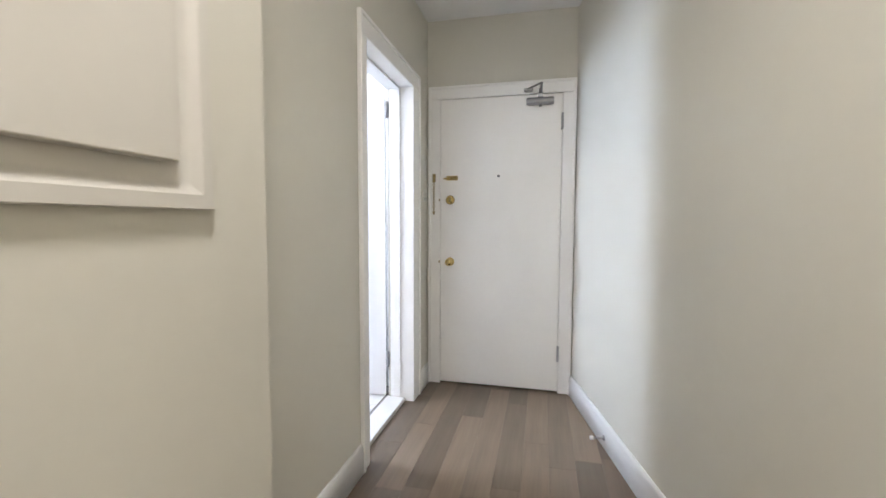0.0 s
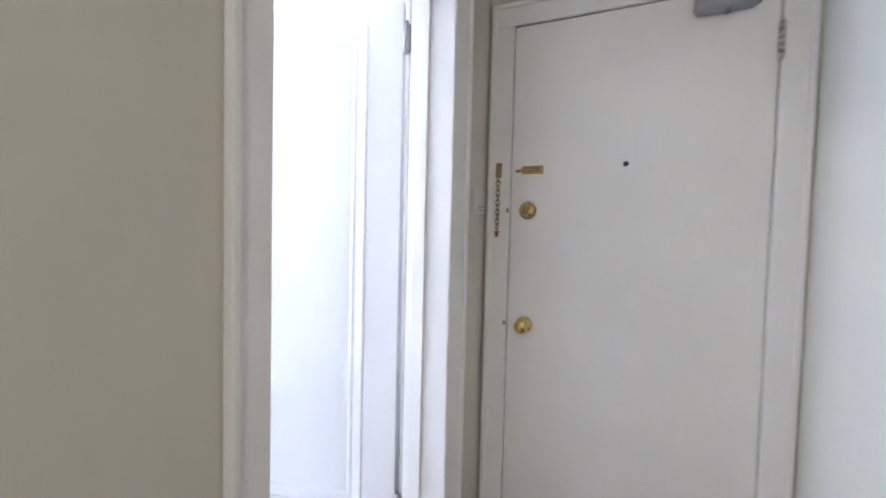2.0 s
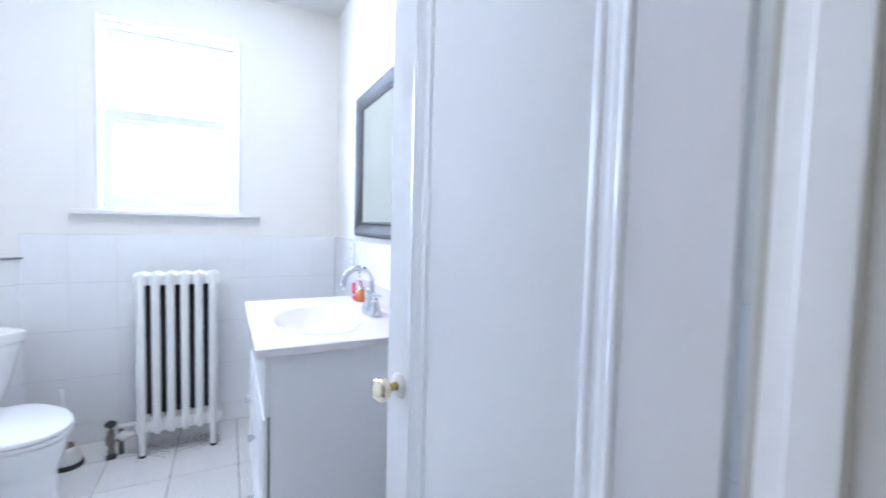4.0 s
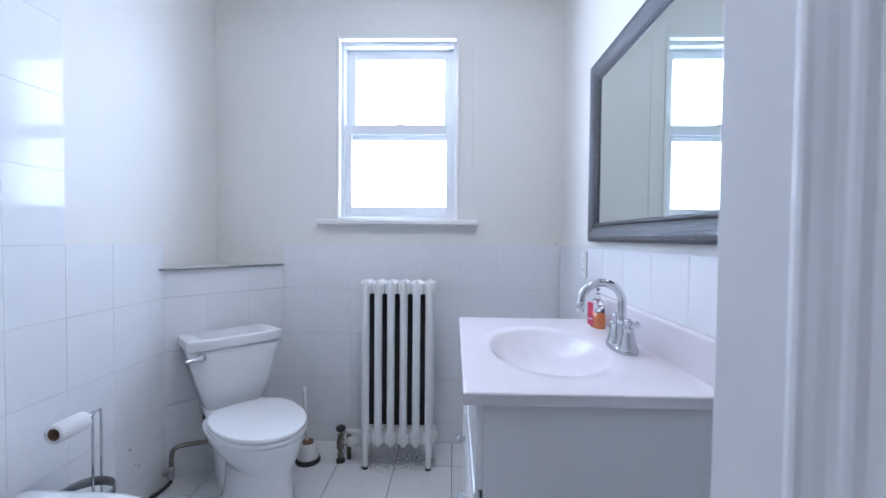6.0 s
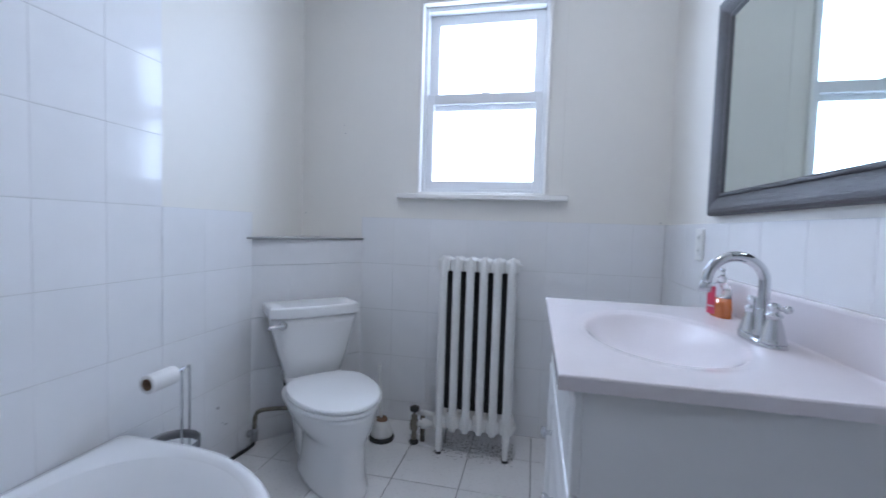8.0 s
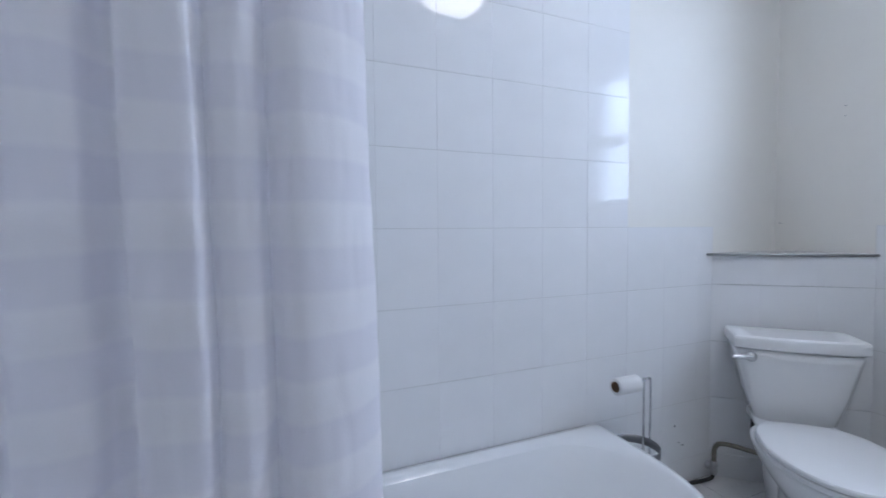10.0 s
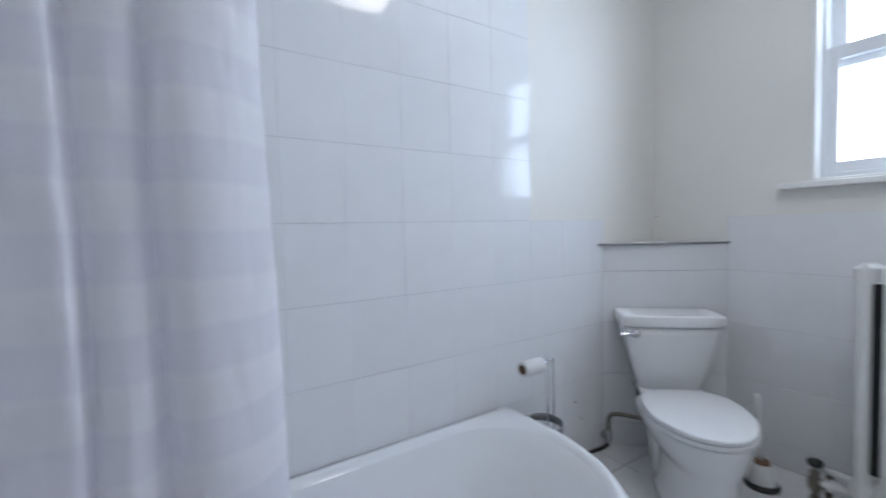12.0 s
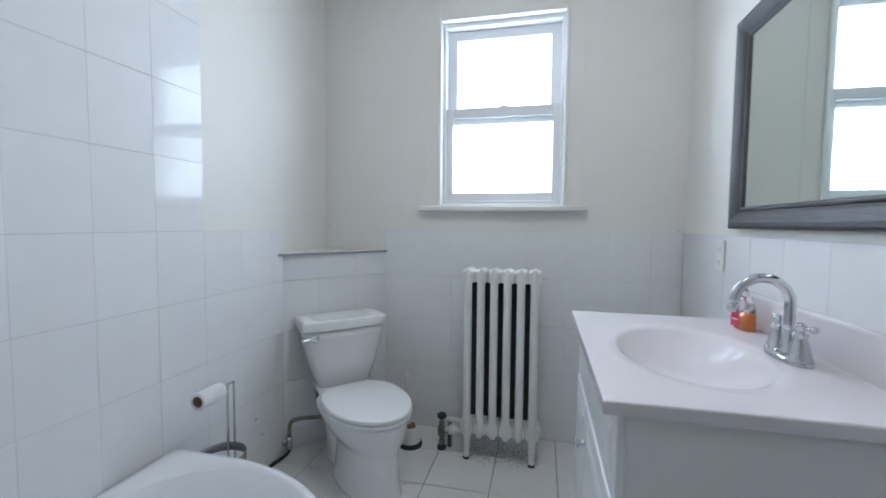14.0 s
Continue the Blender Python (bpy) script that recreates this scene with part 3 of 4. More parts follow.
def window():
    w = thing("window_1", "white double-hung window with bright frosted daylight", "window", kind="structure")
    x = XW

    def ring(x0, x1, y0, y1, z0, z1, l, r, b, t, bev=0.004):
        return joined(soft_box(x0, y0, z0, x1, y0 + l, z1, bev), soft_box(x0, y1 - r, z0, x1, y1, z1, bev),
                      soft_box(x0, y0 + l - 0.001, z0, x1, y1 - r + 0.001, z0 + b, bev), soft_box(x0, y0 + l - 0.001, z1 - t, x1, y1 - r + 0.001, z1, bev))

    part("casing", joined(soft_box(x - 0.001, 2.19, 1.292, x + 0.003, WY0, 2.395, 0.0015), soft_box(x - 0.001, WY1, 1.292, x + 0.003, 3.035, 2.395, 0.0015), soft_box(x - 0.001, WY0 + 0.001, WZ1, x + 0.003, WY1 - 0.001, 2.395, 0.0015)), WHITE_WALL, w, "flat casing painted like the wall")
    part("bead", ring(x - 0.03, x + 0.018, WY0 - 0.006, WY1 + 0.006, WZ0 + 0.001, WZ1 + 0.006, 0.018, 0.018, 0.012, 0.018, 0.005), TRIM, w)
    part("sill", soft_box(x - 0.06, 2.168, 1.264, x + 0.052, 3.068, 1.2915, 0.006, 3), TRIM, w, "white window stool with horns")
    part("window_frame", ring(x - 0.13, x - 0.03, WY0, WY1, WZ0, WZ1, 0.03, 0.03, 0.035, 0.035), VINYL, w)
    up = part("upper_sash", ring(x - 0.115, x - 0.085, 2.303, 2.927, 1.80, 2.277, 0.054, 0.055, 0.044, 0.054), VINYL, w)
    part("pane", boxes((x - 0.102, 2.343, 1.838, x - 0.098, 2.893, 2.243)), PANE, up)
    lo = part("lower_sash", ring(x - 0.075, x - 0.042, 2.303, 2.927, 1.322, 1.838, 0.040, 0.040, 0.046, 0.055), VINYL, w)
    part("pane", boxes((x - 0.062, 2.342, 1.366, x - 0.058, 2.889, 1.785)), PANE, lo)
    part("check_rail", soft_box(x - 0.082, 2.335, 1.752, x - 0.070, 2.895, 1.79, 0.002), VINYL, lo)
    part("sash_lock", soft_box(x - 0.07, 2.60, 1.836, x - 0.045, 2.645, 1.848, 0.004), VINYL, lo)
    for ob in w.children_recursive:
        if ob.name.startswith("pane"):
            ob.visible_shadow = False
    return w


window()

# ---- vanity ----
VX0, VX1, VY0, VTOP = -2.28, -1.443, 2.96, 0.873


def vanity_cabinet():
    c = thing("vanity_cabinet", "white vanity cabinet with a raised-panel door and drawers", "vanity cabinet")
    x0, x1, y0, zt = -2.255, -1.465, 3.004, 0.846
    part("carcass", boxes((x0 + 0.03, y0 + 0.004, FZ + 0.118, x1 - 0.03, y0 + 0.030, zt - 0.004)), CABINET, c)
    part("side_panel", soft_box(x0, y0, FZ + 0.10, x0 + 0.018, YN - 0.012, zt, 0.002), CABINET, c)
    part("side_panel", soft_box(x1 - 0.018, y0, FZ + 0.10, x1, YN - 0.012, zt, 0.002), CABINET, c)
    part("bottom_panel", soft_box(x0 + 0.017, y0 + 0.004, FZ + 0.101, x1 - 0.017, YN - 0.013, FZ + 0.118, 0.002), CABINET, c)
    part("plinth", soft_box(x0 + 0.02, y0 + 0.06, FZ, x1 - 0.02, YN - 0.03, FZ + 0.101, 0.002), CABINET, c)

    def raised(a0, a1, z0, z1, face, owner, inset0=0.038):
        rings = []
        for inset, depth in ((inset0, -0.0005), (inset0 + 0.003, -0.0045), (inset0 + 0.009, -0.0045), (inset0 + 0.015, 0.001), (inset0 + 0.030, 0.004), (inset0 + 0.033, 0.005)):
            y = face - depth
            rings.append([(a0 + inset, y, z0 + inset), (a1 - inset, y, z0 + inset), (a1 - inset, y, z1 - inset), (a0 + inset, y, z1 - inset)])
        bm = loft(rings, False, True)
        for fc in bm.faces:
            fc.smooth = False
        part("raised_panel", bm, CABINET, owner)

    def front(name, a0, a1, z0, z1, knob):
        f = part(name, soft_box(a0, y0 - 0.020, z0, a1, y0 - 0.006, z1, 0.004, 3), CABINET, c)
        raised(a0, a1, z0, z1, y0 - 0.020, f)
        if knob:
            lathe("knob", [(0, -0.001), (0.009, -0.001), (0.0075, 0.004), (0.006, 0.012), (0.011, 0.017), (0.0155, 0.023), (0.0145, 0.029), (0, 0.032)], CHROME, f, (knob[0], y0 - 0.0205, knob[1]), (0, -1, 0), "brushed metal knob")

    rail = part("frieze", soft_box(x0, y0 - 0.016, 0.654, x1, y0 + 0.0005, zt - 0.001, 0.003), CABINET, c)
    raised(x0, (x0 + x1) / 2, 0.654, zt - 0.004, y0 - 0.016, rail, 0.030)
    raised((x0 + x1) / 2, x1, 0.654, zt - 0.004, y0 - 0.016, rail, 0.030)
    front("cabinet_door", x0 + 0.004, -1.951, 0.135, 0.648, (-1.968, 0.524))
    front("drawer_front", -1.947, x1 - 0.001, 0.362, 0.648, (-1.722, 0.478))
    front("drawer_front", -1.947, x1 - 0.001, 0.135, 0.356, (-1.722, 0.246))
    return c


def washbasin():
    t = thing("washbasin", "pale pinkish cultured marble top with an oval basin", "washbasin top")
    nx, ny = 110, 76
    y1 = YN - 0.013
    bm = bmesh.new()
    cx, cy, a, b = -1.83, 3.215, 0.255, 0.168

    def height(x, y):
        r = math.hypot((x - cx) / a, (y - cy) / b)
        z = VTOP
        if r < 1.0:
            z -= 0.088 * (1 - r * r) + 0.004
        elif r < 1.18:
            z -= 0.004 * (0.5 + 0.5 * math.cos(math.pi * (r - 1) / 0.18))
        back = y - (y1 - 0.045)
        if back > 0:
            z += 0.018 * (back / 0.045) ** 2.5
        edge = min(x - VX0, VX1 - x, y - VY0)
        if edge < 0.004:
            z -= 0.004 - math.sqrt(max(0, 0.004 ** 2 - (0.004 - edge) ** 2))
        return z

    xs = [VX0 + (0.0, 0.0006, 0.0018, 0.004)[i] for i in range(4)] + [VX0 + 0.004 + (VX1 - VX0 - 0.008) * i / nx for i in range(1, nx)] + [VX1 - (0.004, 0.0018, 0.0006, 0.0)[i] for i in range(4)]
    ys = [VY0 + (0.0, 0.0006, 0.0018, 0.004)[i] for i in range(4)] + [VY0 + 0.004 + (y1 - VY0 - 0.004) * i / ny for i in range(1, ny + 1)]
    grid = [[bm.verts.new((x, y, height(x, y))) for y in ys] for x in xs]
    for i in range(len(xs) - 1):
        for j in range(len(ys) - 1):
            bm.faces.new((grid[i][j], grid[i + 1][j], grid[i + 1][j + 1], grid[i][j + 1])).smooth = True
    rim = [grid[i][0] for i in range(len(xs))] + [grid[-1][j] for j in range(1, len(ys))] + [grid[i][-1] for i in range(len(xs) - 2, -1, -1)] + [grid[0][j] for j in range(len(ys) - 2, 0, -1)]
    low = [bm.verts.new((v.co.x, v.co.y, VTOP - 0.026)) for v in rim]
    for i in range(len(rim)):
        j = (i + 1) % len(rim)
        bm.faces.new((rim[i], low[i], low[j], rim[j]))
    bmesh.ops.recalc_face_normals(bm, faces=bm.faces[:])
    part("countertop", bm, MARBLE, t)
    part("backsplash", soft_box(VX0 - 0.001, y1 - 0.026, VTOP - 0.0275, VX1 + 0.001, y1 + 0.002, 0.978, 0.008, 3), MARBLE, t)
    lathe("drain", [(0, 0), (0.022, 0), (0.022, 0.003), (0.012, 0.006), (0, 0.006)], CHROME, t, (cx, cy, VTOP - 0.0925), (0, 0, 1), "chrome drain")
    return t


def faucet():
    f = thing("faucet", "chrome centerset faucet with a gooseneck spout", "faucet")
    x, y, z = -1.815, 3.430, VTOP - 0.001
    n = 32
    rings = []
    for s, h in ((1.0, 0), (1.0, 0.006), (0.92, 0.013), (0.8, 0.016)):
        ring = []
        for i in range(n):
            a = 2 * math.pi * i / n
            ca, sa = math.cos(a), math.sin(a)
            ring.append((x + s * 0.079 * math.copysign(abs(ca) ** 0.7, ca), y + s * 0.031 * math.copysign(abs(sa) ** 0.8, sa), z + h))
        rings.append(ring)
    part("base", loft(rings), CHROME, f)
    for s in (-1, 1):
        hx = x + s * 0.047
        hd = lathe("handle", [(0, 0.010), (0.028, 0.010), (0.028, 0.014), (0.025, 0.017), (0.023, 0.026), (0.019, 0.044), (0.0145, 0.060), (0.0125, 0.066), (0.0165, 0.069), (0.0165, 0.073), (0.009, 0.078), (0.010, 0.083), (0.0125, 0.088), (0.011, 0.095), (0.005, 0.099), (0, 0.0995)], CHROME, f, (hx, y, z), (0, 0, 1))
        part("lever", joined(tube([(hx, y, z + 0.088), (hx + s * 0.028, y + 0.008, z + 0.090)], 0.0045, 10, 1), moved(turned([(0, -0.009), (0.006, -0.007), (0.009, 0), (0.006, 0.007), (0, 0.009)], 14), Matrix.Translation((hx + s * 0.033, y + 0.009, z + 0.090)))), CHROME, hd)
    pts = [(x, y, z + 0.01), (x, y, z + 0.07), (x, y, z + 0.135)]
    for k in range(1, 10):
        a = math.pi * k / 10 * 1.12
        pts.append((x, y - 0.060 + 0.060 * math.cos(a), z + 0.135 + 0.060 * math.sin(a)))
    part("spout", tube(pts, 0.0118, 16, 3), CHROME, f)
    lathe("collar", [(0, 0.012), (0.02, 0.012), (0.018, 0.022), (0.0135, 0.03), (0.0135, 0.075), (0.011, 0.08), (0, 0.08)], CHROME, f, (x, y, z), (0, 0, 1))
    tip = Vector(pts[-1])
    lathe("aerator", [(0, -0.004), (0.0115, -0.004), (0.0125, 0.01), (0.0125, 0.022), (0.009, 0.024), (0, 0.022)], CHROME, f, tip, Vector(pts[-1]) - Vector(pts[-2]))
    return f


def soap_bottle():
    s = thing("soap_bottle", "orange liquid soap bottle with a pink label and clear pump", "soap bottle", pose(-2.118, 3.462, VTOP - 0.001, 0, 0, 12) @ Matrix.Scale(0.92, 4))

    def oval(w, d, z, p=0.75):
        return [(w * math.copysign(abs(math.cos(a)) ** p, math.cos(a)), d * math.copysign(abs(math.sin(a)) ** p, math.sin(a)), z) for a in (2 * math.pi * i / 28 for i in range(28))]

    part("bottle", loft([oval(0.039, 0.018, 0), oval(0.042, 0.02, 0.004), oval(0.041, 0.02, 0.03), oval(0.038, 0.019, 0.064)]), ORANGE, s)
    part("shoulder", loft([oval(0.038, 0.019, 0.0645), oval(0.034, 0.018, 0.090), oval(0.026, 0.015, 0.108), oval(0.013, 0.011, 0.114)]), CLEAR, s, "clear upper part of the bottle")
    part("label", soft_box(-0.040, -0.0212, 0.008, 0.000, -0.0196, 0.098, 0.0004, 1), PINK, s, "pink and red label")
    part("label_stripe", soft_box(-0.034, -0.0218, 0.030, -0.006, -0.0212, 0.036, 0.0002, 1), PLATE, s, "pale stripe")
    p = part("pump", moved(turned([(0, 0), (0.013, 0), (0.013, 0.016), (0.005, 0.019), (0.004, 0.035), (0.011, 0.036), (0.011, 0.043), (0, 0.044)], 18), Matrix.Translation((0, 0, 0.114))), CLEAR, s, "clear plastic pump")
    part("nozzle", tube([(0, 0, 0.153), (-0.02, 0, 0.155), (-0.034, 0, 0.150)], 0.0042, 8, 3), CLEAR, p)
    return s


def wall_mirror():
    w = thing("wall_mirror", "large rectangular mirror in a dark grey wooden frame", "mirror")
    x0, x1, z0, z1, y = -2.40, -1.30, 1.183, 1.918, YN - 0.002
    rings = []
    for inset, out in ((0.0, 0.0), (0.0, 0.022), (0.003, 0.028), (0.010, 0.033), (0.022, 0.034), (0.036, 0.031), (0.050, 0.025), (0.060, 0.018), (0.062, 0.015), (0.065, 0.019), (0.070, 0.020), (0.074, 0.018), (0.078, 0.010)):
        yy = y - out
        rings.append([(x0 + inset, yy, z0 + inset), (x1 - inset, yy, z0 + inset), (x1 - inset, yy, z1 - inset), (x0 + inset, yy, z1 - inset)])
    bm = loft(rings, True, False)
    for f in bm.faces:
        f.smooth = False
    part("frame", bm, FRAME_WOOD, w, "dark grey grained frame")
    part("glass", boxes((x0 + 0.07, y - 0.012, z0 + 0.07, x1 - 0.07, y - 0.004, z1 - 0.07)), MIRROR, w, "silvered mirror glass")
    return w


def outlet():
    o = thing("outlet", "white electrical outlet plate above the basin", "outlet")
    y = YN - 0.012
    part("plate", soft_box(-2.535, y - 0.006, 1.018, -2.462, y + 0.001, 1.138, 0.003), PLATE, o)
    for z in (1.052, 1.104):
        s = part("socket", soft_box(-2.513, y - 0.008, z - 0.016, -2.484, y - 0.005, z + 0.016, 0.002), PLATE, o)
        part("slots", boxes((-2.506, y - 0.0086, z - 0.006, -2.504, y - 0.0079, z + 0.006), (-2.494, y - 0.0086, z - 0.005, -2.492, y - 0.0079, z + 0.005)), BLACK, s)
    return o


vanity_cabinet(), washbasin(), faucet(), soap_bottle(), wall_mirror(), outlet()

# ---- toilet ----


def toilet():
    n = Vector((0.690, 0.724, 0)).normalized()
    side = Vector((0, 0, 1)).cross(n)
    o = Vector((-2.562, 1.908, FZ))   # middle of the tank's front
    m = Matrix(((side.x, n.x, 0, o.x), (side.y, n.y, 0, o.y), (0, 0, 1, o.z), (0, 0, 0, 1)))
    t = thing("toilet", "white two-piece toilet with closed lid in the corner", "toilet", m)

    def slab(w_front, w_back, y0, y1, z, bow=0.02, n=20):
        """A plan outline with a bowed front."""
        pts = []
        for i in range(n + 1):
            s = -1 + 2 * i / n
            pts.append((w_front * s, y1 + bow * (1 - s * s) - 0.012 * abs(s) ** 8, z))
        for i in range(n + 1):
            s = 1 - 2 * i / n
            pts.append((w_back * s, y0 + 0.006 * abs(s) ** 8, z))
        return pts

    tank = part("tank", loft([slab(0.112, 0.108, -0.15, -0.03, 0.352, 0.012), slab(0.132, 0.127, -0.165, -0.022, 0.362, 0.014), slab(0.164, 0.160, -0.175, -0.010, 0.47, 0.018), slab(0.198, 0.195, -0.185, -0.004, 0.61, 0.02), slab(0.206, 0.202, -0.187, -0.002, 0.645, 0.02)]), PORCELAIN, t)
    part("tank_lid", rounded(loft([slab(0.200, 0.197, -0.186, -0.006, 0.649), slab(0.213, 0.208, -0.190, 0.005, 0.650), slab(0.216, 0.210, -0.192, 0.008, 0.655), slab(0.217, 0.211, -0.192, 0.009, 0.686), slab(0.214, 0.208, -0.190, 0.006, 0.695), slab(0.204, 0.199, -0.182, -0.006, 0.701)]), 24), PORCELAIN, t)
    lv = lathe("flush_lever", [(0, -0.004), (0.019, -0.004), (0.020, 0.004), (0.014, 0.011), (0, 0.013)], CHROME, t, (-0.160, 0.004, 0.618), (0, 1, 0), "chrome flush lever")
    part("arm", tube([(-0.160, 0.018, 0.619), (-0.182, 0.022, 0.619), (-0.230, 0.018, 0.616)], lambda s: 0.0070 + 0.0032 * s, 10, 4), CHROME, lv)

    def egg(w, y0, y1, z, k=0.58, n=40):
        """Plan of a bowl: y0 back, y1 front, widest at k of the way."""
        pts = []
        yc = y0 + (y1 - y0) * k * 0.75
        for i in range(n):
            a = 2 * math.pi * i / n
            c, s = math.cos(a), math.sin(a)
            if s >= 0:
                pts.append((w * c, yc + (y1 - yc) * s, z))
            else:
                pts.append((w * math.copysign(abs(c) ** 0.8, c), yc + (yc - y0) * math.copysign(abs(s) ** 0.7, s), z))
        return pts

    profile = ((0.126, 0.02, 0.496, 0.0), (0.127, 0.02, 0.497, 0.010), (0.121, 0.03, 0.490, 0.024), (0.116, 0.04, 0.484, 0.07), (0.113, 0.05, 0.481, 0.13), (0.114, 0.05, 0.479, 0.188), (0.118, 0.045, 0.479, 0.204), (0.130, 0.03, 0.482, 0.220), (0.148, 0.01, 0.487, 0.242), (0.165, -0.02, 0.492, 0.268), (0.178, -0.05, 0.498, 0.299), (0.184, -0.07, 0.501, 0.322), (0.184, -0.07, 0.501, 0.333), (0.176, -0.065, 0.494, 0.339))
    part("bowl", loft([egg(*p) for p in profile]), PORCELAIN, t)
    part("trapway", rounded(loft([egg(0.085, -0.13, 0.20, 0.0), egg(0.085, -0.13, 0.20, 0.02), egg(0.100, -0.12, 0.20, 0.10), egg(0.112, -0.12, 0.22, 0.20), egg(0.105, -0.14, 0.20, 0.29)]), 30), PORCELAIN, t)
    part("deck", loft([slab(0.11, 0.11, -0.16, 0.03, 0.27, 0.01), slab(0.135, 0.13, -0.165, 0.035, 0.335, 0.01), slab(0.135, 0.13, -0.165, 0.035, 0.357, 0.01)]), PORCELAIN, t)
    part("seat", rounded(loft([egg(0.181, 0.045, 0.496, 0.3435), egg(0.188, 0.04, 0.502, 0.345), egg(0.189, 0.04, 0.503, 0.358), egg(0.184, 0.042, 0.498, 0.3605)]), 24), SEAT_PLASTIC, t)
    # black slab paints the shade between seat and lid
    part("gap_shade", loft([egg(0.150, 0.08, 0.468, 0.3600), egg(0.150, 0.08, 0.468, 0.3655)]), BLACK, t, "black slab for the shade in the gap under the lid")
    part("lid", rounded(loft([egg(0.184, 0.036, 0.497, 0.3650), egg(0.188, 0.032, 0.502, 0.3655), egg(0.188, 0.032, 0.502, 0.376), egg(0.184, 0.034, 0.498, 0.3810), egg(0.155, 0.06, 0.463, 0.3855), egg(0.05, 0.17, 0.34, 0.3875)]), 24), SEAT_PLASTIC, t)
    for s in (-1, 1):
        lathe("hinge", [(0, -0.018), (0.012, -0.018), (0.013, 0.0), (0.012, 0.018), (0, 0.018)], SEAT_PLASTIC, t, (s * 0.075, 0.036, 0.366), (1, 0, 0))
    lathe("supply_nut", [(0, 0.0), (0.02, 0.0), (0.02, 0.045), (0.012, 0.05), (0.012, 0.075), (0, 0.075)], BLACK, t, (-0.115, -0.08, 0.285), (0, 0, 1), "black supply nut under the tank")
    return t


def water_supply():
    w = thing("water_supply_pipe", "bent tarnished water pipe with a shut-off valve beside the toilet", "pipe")
    part("pipe", tube([(-2.56, 1.86, 0.215), (-2.53, 1.76, 0.212), (-2.50, 1.665, 0.205), (-2.487, 1.632, 0.18), (-2.484, 1.628, 0.11)], 0.0100, 12, 6), RUST, w)
    part("valve", joined(moved(turned([(0, -0.03), (0.014, -0.03), (0.016, -0.01), (0.013, 0), (0.016, 0.012), (0.012, 0.03), (0, 0.03)], 14), Matrix.Translation((-2.484, 1.628, 0.085))), moved(turned([(0, 0), (0.009, 0), (0.009, 0.02), (0.018, 0.022), (0.018, 0.03), (0, 0.03)], 12), Matrix.Translation((-2.484, 1.628, 0.085)) @ Matrix.Rotation(radians(-90), 4, "X") @ Matrix.Rotation(radians(180), 4, "X"))), STEEL, w, "dull metal valve")
    part("floor_pipe", tube([(-2.484, 1.628, 0.06), (-2.475, 1.626, 0.04), (-2.43, 1.618, 0.032), (-2.34, 1.603, 0.03), (-2.28, 1.597, 0.03)], 0.008, 10, 5), IRON_AND_SHADE, w, "dark pipe along the floor")
    return w


def toilet_brush():
    b = thing("toilet_brush", "white toilet brush in a black-rimmed holder", "toilet brush", pose(-2.735, 2.185, FZ))
    part("holder", loft([[(r * math.cos(a), r * math.sin(a), z) for a in (2 * math.pi * i / 24 for i in range(24))] for r, z in ((0.055, 0.018), (0.054, 0.03), (0.042, 0.075), (0.036, 0.10), (0.033, 0.10), (0.038, 0.075), (0.045, 0.03))]), PLATE, b)
    lathe("base", [(0, 0), (0.064, 0), (0.065, 0.008), (0.060, 0.022), (0, 0.022)], BLACK, b, (0, 0, 0), (0, 0, 1), "black base")
    part("bristles", turned([(0, 0.03), (0.03, 0.035), (0.034, 0.07), (0.026, 0.11), (0, 0.112)], 18), CARD, b, "brown worn bristles")
    part("handle", moved(turned([(0, 0.10), (0.008, 0.10), (0.007, 0.20), (0.009, 0.34), (0.0095, 0.385), (0, 0.39)], 12), Matrix.Rotation(radians(3), 4, "X")), PLATE, b, "white plastic handle")
    return b


def paper_holder():
    p = thing("paper_holder", "chrome toilet paper stand with a spare-roll ring", "toilet paper holder", pose(-1.985, 1.705, FZ))
    part("rod_loop", tube([(-0.022, 0, 0.0), (-0.022, 0, 0.30), (-0.022, 0, 0.545), (-0.017, 0, 0.558), (-0.005, 0, 0.563), (0.007, 0, 0.558), (0.012, 0, 0.545), (0.012, 0, 0.30), (0.012, 0, 0.0)], 0.0042, 10, 4), CHROME, p)
    part("arm", tube([(0.006, 0, 0.558), (0.03, 0, 0.556), (0.06, 0, 0.553), (0.105, 0, 0.553)], 0.005, 10, 3), CHROME, p)
    c = Vector((0.072, 0.02, 0))
    for z, h in ((0.300, 0.032),):
        part("ring", loft([[(c.x + r * math.cos(a), c.y + r * math.sin(a), zz) for a in (2 * math.pi * i / 32 for i in range(32))] for r, zz in ((0.084, z), (0.084, z + h), (0.082, z + h), (0.082, z))] + [[(c.x + 0.084 * math.cos(a), c.y + 0.084 * math.sin(a), z) for a in (2 * math.pi * i / 32 for i in range(32))]], False, False), DARK_STEEL, p, "dark metal spare-roll ring")
    part("foot", moved(turned([(0, 0), (0.075, 0), (0.075, 0.006), (0.07, 0.009), (0, 0.01)], 28), Matrix.Translation(c)), CHROME, p)
    return p


